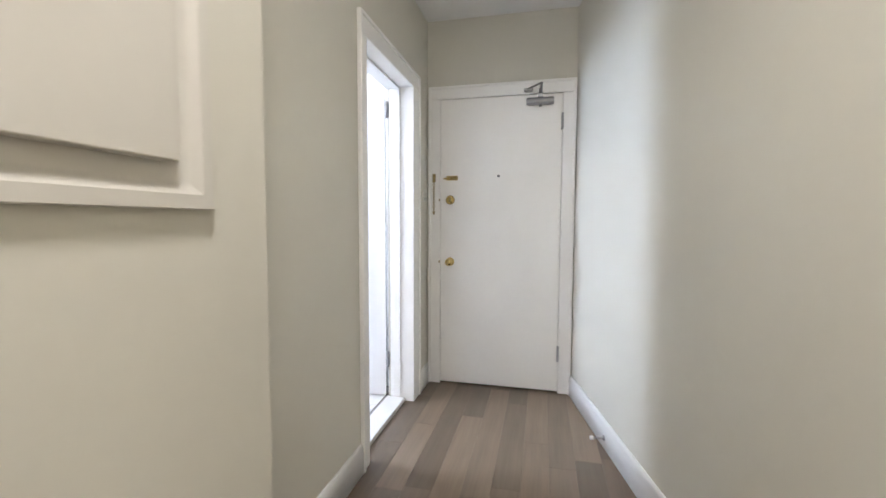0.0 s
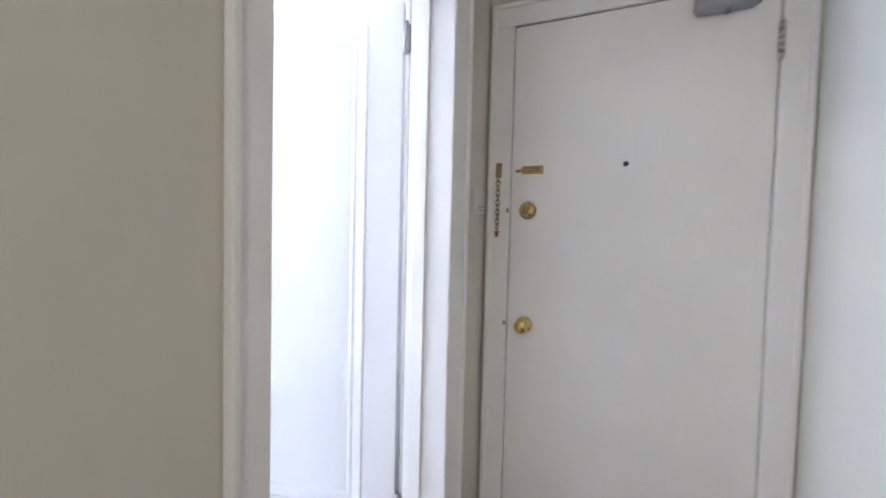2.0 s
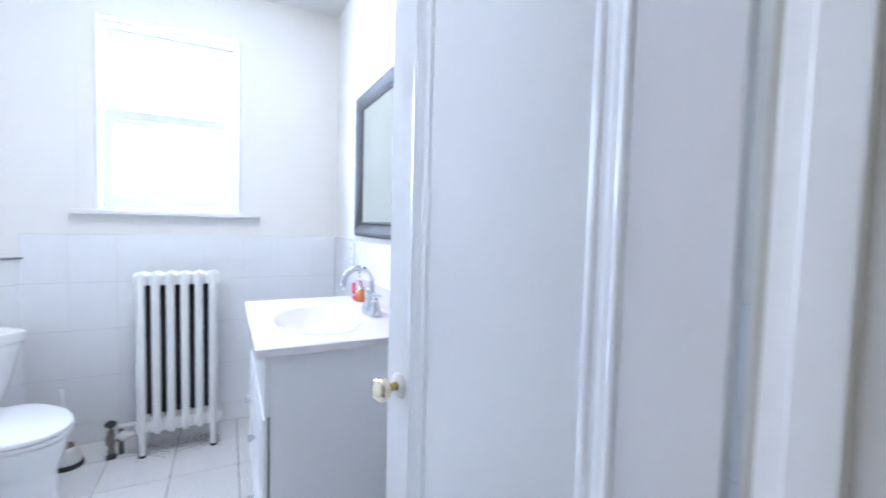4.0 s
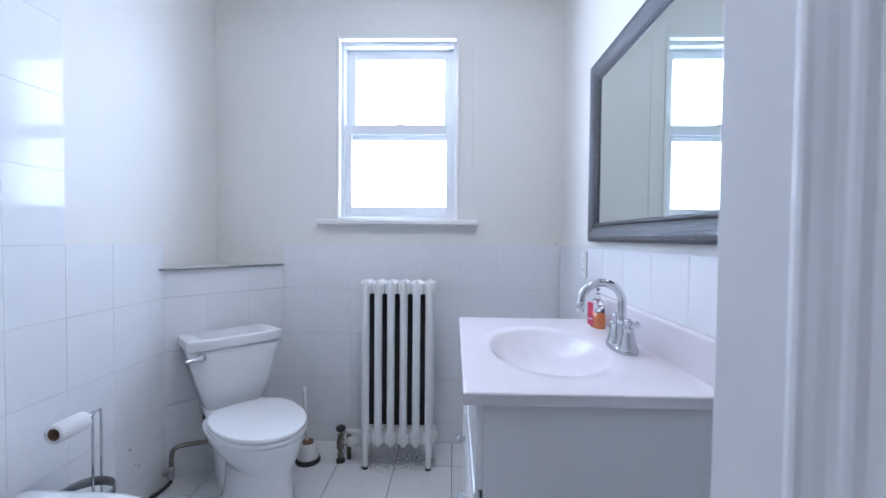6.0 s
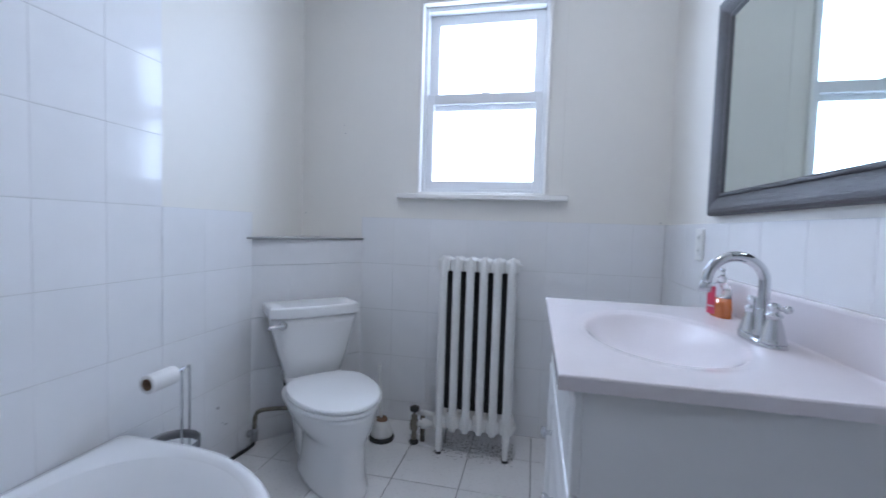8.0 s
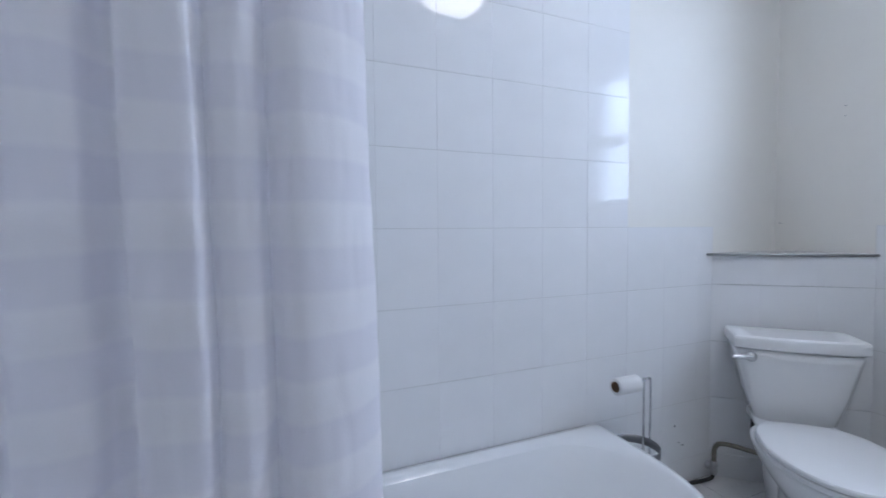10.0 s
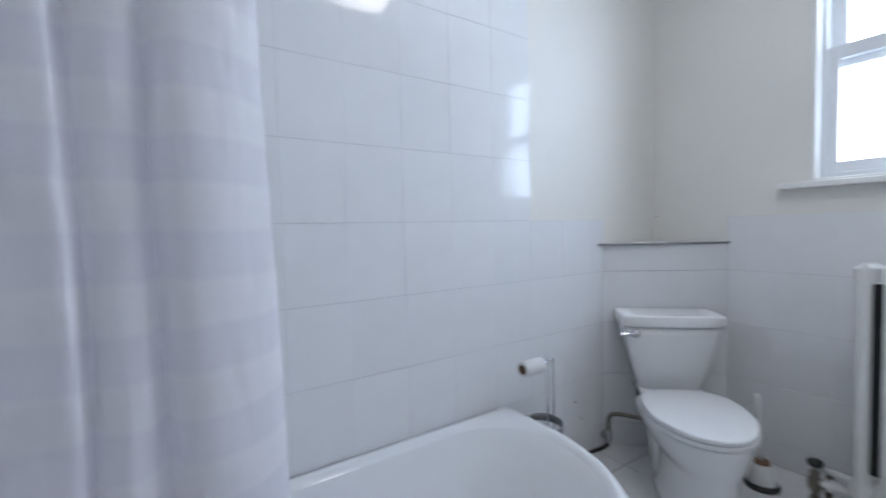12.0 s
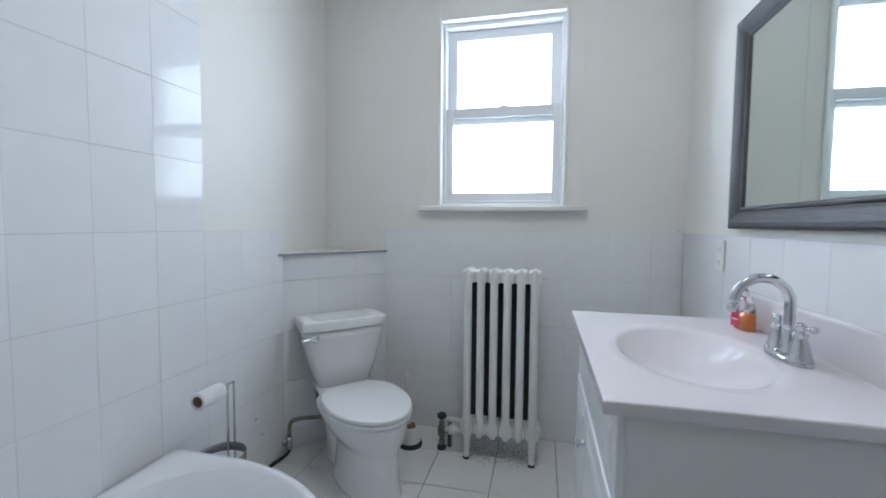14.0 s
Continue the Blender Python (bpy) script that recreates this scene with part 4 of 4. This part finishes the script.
def paper_roll():
    r = thing("toilet_paper_roll", "thin roll of white toilet paper on its holder", "toilet paper", pose(-1.885, 1.705, FZ + 0.553, 0, 90, 0))
    seg = 36
    prof = ((0.019, -0.052), (0.030, -0.052), (0.031, -0.050), (0.031, 0.050), (0.030, 0.052), (0.019, 0.052))
    part("paper", loft([[(q * math.cos(a), q * math.sin(a), z) for a in (2 * math.pi * i / seg for i in range(seg))] for q, z in prof], False, False), PAPER, r)
    part("core", loft([[(q * math.cos(a), q * math.sin(a), z) for a in (2 * math.pi * i / seg for i in range(seg))] for q, z in ((0.0185, -0.0525), (0.0195, -0.0525), (0.0195, 0.0525), (0.0185, 0.0525), (0.0185, -0.0525))], False, False), CARD, r, "brown cardboard core")
    return r


def corner_shelf():
    s = thing("corner_shelf", "thin worn white corner shelf over the pipe chase", "shelf")
    part("board", prism([(-2.472, YS + 0.011), (XW + 0.011, 1.968), (XW + 0.011, YS + 0.011)], 1.031, 1.040), SHELF_PAINT, s)
    e0, e1 = Vector((-2.472, YS + 0.011, 1.034)), Vector((XW + 0.011, 1.968, 1.034))
    part("edge", tube([e0, e1], 0.0045, 6, 1), STEEL, s, "dull metal edge strip")
    return s


toilet(), water_supply(), toilet_brush(), paper_holder(), paper_roll(), corner_shelf()

# ---- radiator ----


def radiator():
    r = thing("radiator", "white painted cast-iron column radiator under the window", "radiator", pose(0, 0, FZ))
    xf, xr = -2.678, -2.79
    n, y0, pitch = 6, 2.497, 0.0640
    top, bot = 0.952, 0.115

    for i in range(n):
        y = y0 + pitch * i
        end = i in (0, n - 1)
        low = 0.0 if end else bot
        bm = joined(moved(turned([(0, low), (0.013 if end else 0.014, low), (0.0135 if end else 0.0185, low + 0.02), (0.0165 if end else 0.0195, low + (0.10 if end else 0.03)), (0.0195, 0.15), (0.0195, top - 0.045), (0.0165, top - 0.02), (0.013, top - 0.004), (0.008, top + 0.006), (0, top + 0.009)], 16), Matrix.Translation((xf, y, 0))))
        bm = joined(bm, moved(turned([(0, low), (0.0135, low), (0.0195, 0.13), (0.0195, top - 0.045), (0.013, top - 0.004), (0, top + 0.004)], 12), Matrix.Translation((xr, y, 0))))
        bm = joined(bm, soft_box(xr, y - 0.0315, top - 0.066, xf + 0.008, y + 0.0315, top - 0.004, 0.012, 3), soft_box(xr, y - 0.0315, 0.125, xf + 0.008, y + 0.0315, 0.190, 0.012, 3))
        part("section", bm, RAD_PAINT, r)
    for y in (y0, y0 + pitch * (n - 1)):
        lathe("foot_tip", [(0, 0), (0.015, 0), (0.0155, 0.012), (0, 0.012)], IRON_AND_SHADE, r, (xf, y, -0.0005), (0, 0, 1), "dark foot tip")
    for z, rad in ((0.912, 0.026), (0.158, 0.030)):
        part("hub", moved(turned([(0, 0), (rad, 0), (rad, pitch * (n - 1) + 0.05), (0, pitch * (n - 1) + 0.05)], 16), Matrix.Translation((xf - 0.035, y0 - 0.025, z)) @ Matrix.Rotation(radians(-90), 4, "X")), RAD_PAINT, r)
    # dark sheet added so that the gaps between the columns look shaded
    part("core", boxes((xr + 0.022, y0 - 0.004, 0.19, xr + 0.030, y0 + pitch * (n - 1) + 0.004, 0.885)), IRON_AND_SHADE, r, "added dark sheet for the shade between the columns")
    lathe("air_vent", [(0, 0), (0.008, 0), (0.008, 0.018), (0.004, 0.02), (0.004, 0.03), (0, 0.03)], RAD_PAINT, r, (xf - 0.02, y0 + pitch * (n - 1) + 0.018, 0.925), (0, 1, 0))
    lathe("plug", [(0, 0), (0.028, 0), (0.028, 0.014), (0.018, 0.016), (0.018, 0.024), (0, 0.024)], RAD_PAINT, r, (xf - 0.035, y0 + pitch * (n - 1) + 0.02, 0.158), (0, 1, 0))
    return r


def radiator_valve():
    v = thing("radiator_valve", "old brass radiator valve with a black handwheel", "valve", pose(-2.738, 2.356, FZ))
    part("riser", turned([(0, -0.006), (0.011, -0.006), (0.011, 0.02), (0.016, 0.026), (0.016, 0.042), (0.011, 0.048), (0.013, 0.06), (0.020, 0.075), (0.022, 0.10), (0.020, 0.118), (0.013, 0.126), (0.016, 0.13), (0.016, 0.142), (0.009, 0.146), (0.009, 0.165), (0, 0.165)], 16), RUST, v)
    part("union", moved(turned([(0, 0), (0.013, 0), (0.013, 0.035), (0.024, 0.039), (0.024, 0.066), (0.018, 0.070), (0.018, 0.14), (0, 0.14)], 16), Matrix.Translation((0.0, 0, 0.105)) @ Matrix.Rotation(radians(-90), 4, "X")), RAD_PAINT, v, "white painted union")
    part("side_pipe", tube([(-0.022, 0.012, 0.150), (-0.022, 0.14, 0.146)], 0.0125, 12, 1), RAD_PAINT, v, "white painted pipe")
    part("back_riser", moved(turned([(0, -0.004), (0.012, -0.004), (0.012, 0.07), (0.019, 0.075), (0.019, 0.10), (0.012, 0.105), (0.012, 0.14), (0, 0.14)], 14), Matrix.Translation((-0.03, 0.036, 0.0))), RUST, v, "stained brass riser")
    part("handwheel", turned([(0, 0.16), (0.012, 0.16), (0.022, 0.166), (0.026, 0.175), (0.024, 0.184), (0.012, 0.189), (0.007, 0.194), (0, 0.195)], 16), BLACK, v, "black handwheel")
    part("escutcheon", turned([(0, -0.001), (0.024, -0.001), (0.024, 0.012), (0.013, 0.018), (0, 0.018)], 18), BLACK, v, "black floor collar")
    return v


def floor_dust_shade():
    """Loose dark grit under the radiator; its flakes also paint the soft shade there."""
    rr = random.Random(7)
    bm = bmesh.new()
    for _ in range(900):
        px, py = rr.triangular(-2.89, -2.63, -2.76), rr.uniform(2.47, 2.85)
        size = rr.uniform(0.0012, 0.0042)
        ring = [bm.verts.new((px + size * rr.uniform(0.5, 1.1) * math.cos(a), py + size * rr.uniform(0.5, 1.1) * math.sin(a), FZ + 0.0008)) for a in (2 * math.pi * k / 6 for k in range(6))]
        tip = bm.verts.new((px, py, FZ + 0.0012 + size * 0.25))
        for k in range(6):
            bm.faces.new((ring[k], ring[(k + 1) % 6], tip))
    return tagged(part("floor_dust_shade", bm, DUST_SHADE), "dark dust, grit and painted shade on the floor under the radiator", "dust", kind="stuff")


radiator(), radiator_valve(), floor_dust_shade()

# ---- tub and curtain ----


def bathtub():
    t = thing("bathtub", "white enamelled bathtub with a rounded rolled rim", "bathtub")
    x0, x1, y0, y1 = -1.853, XB - 0.013, YS + 0.013, 2.335
    z = 0.392

    def outline(inset, zz, lift=0.0, n=16):
        pts = []
        a0, a1, b0, b1 = x0 + inset + max(0, inset - 0.058) * 2.5, x1 - inset, y0 + inset, y1 - inset

        def corner(cx, cy, rx, ry, s):
            for i in range(n + 1):
                a = s + math.pi / 2 * i / n
                pts.append((cx + rx * math.cos(a), cy + ry * math.sin(a), zz))

        rx, ry = max(0.05, 0.34 - inset * 0.6), max(0.05, 0.52 - inset)
        r1 = max(0.03, 0.05 + inset * 0.3)
        wide = b1 - b0
        k = min(1.0, max(0.0, (inset - 0.008) / 0.045))
        ry, r2, r1 = min(ry, wide * (0.70 - 0.10 * k)), min(0.008 + 0.26 * k, wide * 0.38), min(r1, wide * 0.28)
        corner(a1 - r1, b1 - r1, r1, r1, 0)
        corner(a0 + rx, b1 - ry, rx, ry, math.pi / 2)
        corner(a0 + r2, b0 + r2, r2, r2, math.pi)
        corner(a1 - r1, b0 + r1, r1, r1, 1.5 * math.pi)
        return pts

    rings = [outline(0.06, FZ), outline(0.055, FZ + 0.02), outline(0.035, 0.30), outline(0.028, 0.345), outline(0.006, 0.352), outline(0.0, 0.366), outline(0.003, 0.382), outline(0.012, z), outline(0.030, z + 0.001), outline(0.046, z - 0.004), outline(0.058, z - 0.016), outline(0.070, z - 0.05), outline(0.10, 0.20), outline(0.14, 0.11), outline(0.20, 0.085), outline(0.30, 0.08)]
    part("apron", loft(rings[:5], True, False), ENAMEL, t)
    part("rim", loft(rings[4:11], False, False), ENAMEL, t, "rolled white rim")
    part("basin", loft(rings[10:], False, True), ENAMEL, t)
    return t


def shower_curtain():
    c = thing("shower_curtain", "white striped voile shower curtain drawn to one end", "shower curtain")
    zt, zb = 2.235, 0.24
    fold = [(-0.412, 2.345), (-0.425, 2.335), (-0.440, 2.350), (-0.450, 2.384), (-0.478, 2.392), (-0.507, 2.386), (-0.516, 2.352), (-0.530, 2.338), (-0.541, 2.356), (-0.549, 2.394),
            (-0.577, 2.402), (-0.604, 2.404), (-0.610, 2.388), (-0.615, 2.380), (-0.622, 2.394), (-0.640, 2.400), (-0.657, 2.392), (-0.668, 2.366), (-0.680, 2.392), (-0.700, 2.403), (-0.735, 2.394), (-0.762, 2.378), (-0.780, 2.358), (-0.787, 2.340), (-0.782, 2.325)]
    pts = [Vector((x, y, 0)) for x, y in fold]
    line = []
    for i in range(len(pts) - 1):
        p0, p1, p2, p3 = pts[max(0, i - 1)], pts[i], pts[i + 1], pts[min(len(pts) - 1, i + 2)]
        for k in range(8):
            t = k / 8
            line.append(0.5 * ((2 * p1) + (p2 - p0) * t + (2 * p0 - 5 * p1 + 4 * p2 - p3) * t * t + (3 * p1 - p0 - 3 * p2 + p3) * t ** 3))
    line.append(pts[-1])
    nv = 110
    bm = bmesh.new()
    rows = []
    for j in range(nv + 1):
        v = j / nv
        z = zt + (zb - zt) * v
        row = []
        for i, p in enumerate(line):
            u = i / (len(line) - 1)
            x = -0.412 + (p.x + 0.412) * (0.960 + 0.115 * v)
            y = 2.372 + (p.y - 2.372) * (0.8 + 0.35 * v)
            y += 0.004 * noise.noise((u * 7, z * 5, 0.0)) + 0.0026 * noise.noise((u * 26, z * 24, 3.0)) + 0.0014 * noise.noise((u * 60, z * 60, 5.0))
            x += 0.006 * noise.noise((u * 4, z * 2.5, 8.0))
            # slight pucker at each woven stripe
            y += 0.0020 * math.sin(z * 66.0)
            row.append(bm.verts.new((x, y, z)))
        rows.append(row)
    for j in range(nv):
        for i in range(len(line) - 1):
            bm.faces.new((rows[j][i], rows[j][i + 1], rows[j + 1][i + 1], rows[j + 1][i])).smooth = True
    part("cloth", bm, CURTAIN, c)
    return c


def curtain_rod():
    r = thing("curtain_rod", "bent chrome curtain rod over the tub", "curtain rod")
    part("rod", tube([(XB - 0.001, 2.372, 2.26), (-1.60, 2.372, 2.26), (-1.76, 2.34, 2.26), (-1.86, 2.22, 2.26), (-1.88, 2.05, 2.26), (-1.88, YS + 0.001, 2.26)], 0.0125, 14, 6), CHROME, r)
    for i in range(9):
        x = -0.43 - 0.042 * i
        part("ring", tube([(x, 2.372 + 0.022 * math.cos(a), 2.248 + 0.026 * math.sin(a)) for a in (2 * math.pi * k / 14 for k in range(15))], 0.002, 6, 1), CHROME, r)
    return r


bathtub(), shower_curtain(), curtain_rod()

# ---- bathroom ceiling light ----


def bath_light():
    p = Vector((-1.77, 2.76, H))
    c = thing("ceiling_light", "round frosted glass bowl ceiling light with a small finial", "ceiling light")
    lathe("base", [(0, -0.001), (0.15, -0.001), (0.155, 0.012), (0.14, 0.02), (0, 0.02)], PLATE, c, p, (0, 0, -1))
    g = bpy.data.materials.new("lit_white_glass")
    g.use_nodes = True
    b = g.node_tree.nodes["Principled BSDF"]
    b.inputs["Emission Color"].default_value = (1.0, 0.95, 0.88, 1)
    b.inputs["Emission Strength"].default_value = 12.0
    lathe("shade", [(0.02, 0.074), (0.07, 0.069), (0.12, 0.056), (0.16, 0.036), (0.182, 0.016)][::-1], g, c, p, (0, 0, -1), "glowing frosted glass bowl")
    lathe("finial", [(0, 0.066), (0.012, 0.070), (0.018, 0.082), (0.013, 0.092), (0.006, 0.098), (0.007, 0.102), (0, 0.106)], CHROME, c, p, (0, 0, -1), "small polished metal finial", 16)
    return c


bath_light()

# ---- tiles and planks ----
CACHE = {}


def tile_mesh(w, h, d, material, bev=0.0005):
    key = (round(w, 4), round(h, 4), d, material.name)
    if key in CACHE:
        return CACHE[key]
    w2, h2 = w / 2, h / 2
    rings = [[(-w2, -h2, 0), (w2, -h2, 0), (w2, h2, 0), (-w2, h2, 0)],
             [(-w2, -h2, d - bev), (w2, -h2, d - bev), (w2, h2, d - bev), (-w2, h2, d - bev)],
             [(-w2 + bev, -h2 + bev, d), (w2 - bev, -h2 + bev, d), (w2 - bev, h2 - bev, d), (-w2 + bev, h2 - bev, d)]]
    me = bpy.data.meshes.new("tile")
    v = [p for r in rings for p in r]
    f = [(8, 9, 10, 11)]
    for k in (0, 4):
        f += [(k + i, k + (i + 1) % 4, k + 4 + (i + 1) % 4, k + 4 + i) for i in range(4)]
    me.from_pydata(v, [], f)
    me.materials.append(material)
    CACHE[key] = me
    return me


def lay(name, parent, origin, u, v, us, vs, d, material, gap, tilt=0.12, gap_u=None, skip=None, holes=()):
    """Pieces between the joint lines us and vs on the plane through origin along u and v."""
    u, v = Vector(u).normalized(), Vector(v).normalized()
    w = u.cross(v)
    o = Vector(origin)
    for a0, a1 in zip(us, us[1:]):
        for b0, b1 in zip(vs, vs[1:]):
            if a1 - a0 < 0.012 or b1 - b0 < 0.012 or (skip and skip((a0 + a1) / 2, (b0 + b1) / 2)):
                continue
            me = tile_mesh(a1 - a0 - (gap if gap_u is None else gap_u), b1 - b0 - gap, d, material)
            ob = new(name, me)
            ob.parent = parent
            p = o + u * (a0 + a1) / 2 + v * (b0 + b1) / 2
            m = Matrix(((u.x, v.x, w.x, p.x), (u.y, v.y, w.y, p.y), (u.z, v.z, w.z, p.z), (0, 0, 0, 1)))
            ob.matrix_local = m @ Euler([radians(random.uniform(-tilt, tilt)) for _ in range(2)] + [0]).to_matrix().to_4x4()


def lines(start, step, lo, hi):
    """Joint lines through start, step apart, cut to lo..hi."""
    k0, k1 = math.ceil((lo - start) / step - 1e-6), math.floor((hi - start) / step + 1e-6)
    out = [start + step * k for k in range(k0, k1 + 1)]
    if not out or out[0] - lo > 0.012:
        out = [lo] + out
    if hi - out[-1] > 0.012:
        out = out + [hi]
    return out


TZ = [FZ, 0.129, 0.386, 0.643, 0.900, 1.157]
TALL = [0.386, 0.643, 0.900, 1.157, 1.412, 1.667, 1.922, 2.177]


def backing(name, bm, parent):
    return part(name, bm, GROUT, parent, "grey grout bed")


# west
backing("grout", boxes((XW, 1.955, FZ, XW + 0.0085, YN, TZ[-1])), wall_west)
lay("tile", wall_west, (XW + 0.002, 0, 0), (0, 1, 0), (0, 0, 1), lines(2.352, 0.2065, 1.957, YN - 0.012), TZ, 0.008, TILE, 0.0022, gap_u=0.0012)
# south: dado beside the chase, tall surround over the tub
backing("grout", boxes((-2.515, YS, FZ, -2.010, YS + 0.0085, TZ[-1]), (-2.010, YS, FZ, XB - 0.01, YS + 0.0085, TALL[-1])), wall_south)
lay("tile", wall_south, (0, YS + 0.002, 0), (-1, 0, 0), (0, 0, 1), lines(2.010, 0.2055, 2.010, 2.512), TZ, 0.008, TILE, 0.0022, gap_u=0.0004)
lay("tile", wall_south, (0, YS + 0.002, 0), (-1, 0, 0), (0, 0, 1), lines(1.599, 0.2055, -XB + 0.012, 2.010), TALL, 0.008, TILE, 0.0022, gap_u=0.0004)
lay("tile", wall_south, (0, YS + 0.002, 0), (-1, 0, 0), (0, 0, 1), [1.8045, 2.010], TZ[:3], 0.008, TILE, 0.0022, gap_u=0.0004)
# east, at the tub's head
backing("grout", boxes((XB - 0.0085, YS + 0.0085, FZ, XB, 2.50, TALL[-1])), wall_east)
lay("tile", wall_east, (XB - 0.002, 0, 0), (0, -1, 0), (0, 0, 1), lines(-2.50, 0.2055, -2.50, -YS - 0.012), TALL, 0.008, TILE, 0.0022, gap_u=0.0004)
# north
backing("grout", boxes((XW + 0.012, YN - 0.0085, FZ, XB - 0.01, YN, TZ[-1])), wall_north)
lay("tile", wall_north, (0, YN - 0.002, 0), (1, 0, 0), (0, 0, 1), lines(-1.858, 0.2055, XW + 0.014, XB - 0.012), TZ, 0.008, TILE, 0.0022, gap_u=0.0018)
# chase
cu = Vector((CH0[0] - CH1[0], CH0[1] - CH1[1], 0))
cl = cu.length
cu.normalize()
lay("tile", wall_chase, Vector((CH1[0] + 0.0012, CH1[1] + 0.0016, 0)), -cu, (0, 0, 1), [-cl, -cl + 0.19, -cl + 0.395, -0.002], [FZ, 0.129, 0.386, 0.643, 0.900, 1.028], 0.008, TILE, 0.0022, gap_u=0.0001)
# bathroom floor
lay("tile", floor_bath, (0, 0, FZ - 0.008), (1, 0, 0), (0, 1, 0), lines(-2.42, 0.298, XW + 0.008, XB - 0.02), lines(2.348, 0.294, YS + 0.01, YN - 0.012), 0.008, FLOOR_TILE, 0.004, 0.05)
# hall planks, in staggered rows along the hall
rnd = random.Random(4)
x = XL - 0.15
while x < 1.75:
    y = YB - rnd.uniform(0.0, 0.9)
    ys = [max(y, YB)]
    while y < YE + 0.05:
        y += rnd.choice((0.62, 0.9, 1.2))
        if y - ys[-1] > 0.1:
            ys.append(min(y, YE + 0.05))
    lay("plank", floor_hall, (0, 0, -0.008), (1, 0, 0), (0, 1, 0), [x, x + 0.127], ys, 0.008, PLANK, 0.0004, 0.0)
    x += 0.127


def marks(parent, material, rows, axis):
    """Small chips and nail holes on a wall: place, radius and stretch."""
    rr = random.Random(11)
    for px, py, pz, size, tall in rows:
        bm = bmesh.new()
        ring = []
        for k in range(9):
            a = 2 * math.pi * k / 9
            q = size * rr.uniform(0.6, 1.15)
            du, dv = q * math.cos(a), q * tall * math.sin(a)
            ring.append(bm.verts.new((px, py + du, pz + dv) if axis == "x" else (px - du, py, pz + dv)))
        f = bm.faces.new(ring)
        ex = bmesh.ops.extrude_face_region(bm, geom=[f])
        shift = Vector((0.0012, 0, 0)) if axis == "x" else Vector((0, 0.0012, 0))
        bmesh.ops.translate(bm, vec=shift, verts=[e for e in ex["geom"] if isinstance(e, bmesh.types.BMVert)])
        bmesh.ops.recalc_face_normals(bm, faces=bm.faces[:])
        part("chip", bm, material, parent)


marks(wall_south, CHIP, [(-2.29, YS + 0.0096, 0.290, 0.008, 0.8), (-2.34, YS + 0.0096, 0.197, 0.011, 0.35), (-2.317, YS + 0.0096, 0.212, 0.008, 0.4), (-2.644, YS - 0.0006, 1.655, 0.0025, 1.0)], "y")
marks(wall_west, CHIP, [(XW - 0.0006, 1.839, 1.670, 0.0025, 1.0), (XW - 0.0006, 1.839, 1.627, 0.003, 0.7), (XW - 0.0006, 1.60, 1.172, 0.009, 0.3), (XW - 0.0006, 3.51, 1.166, 0.007, 0.4)], "x")
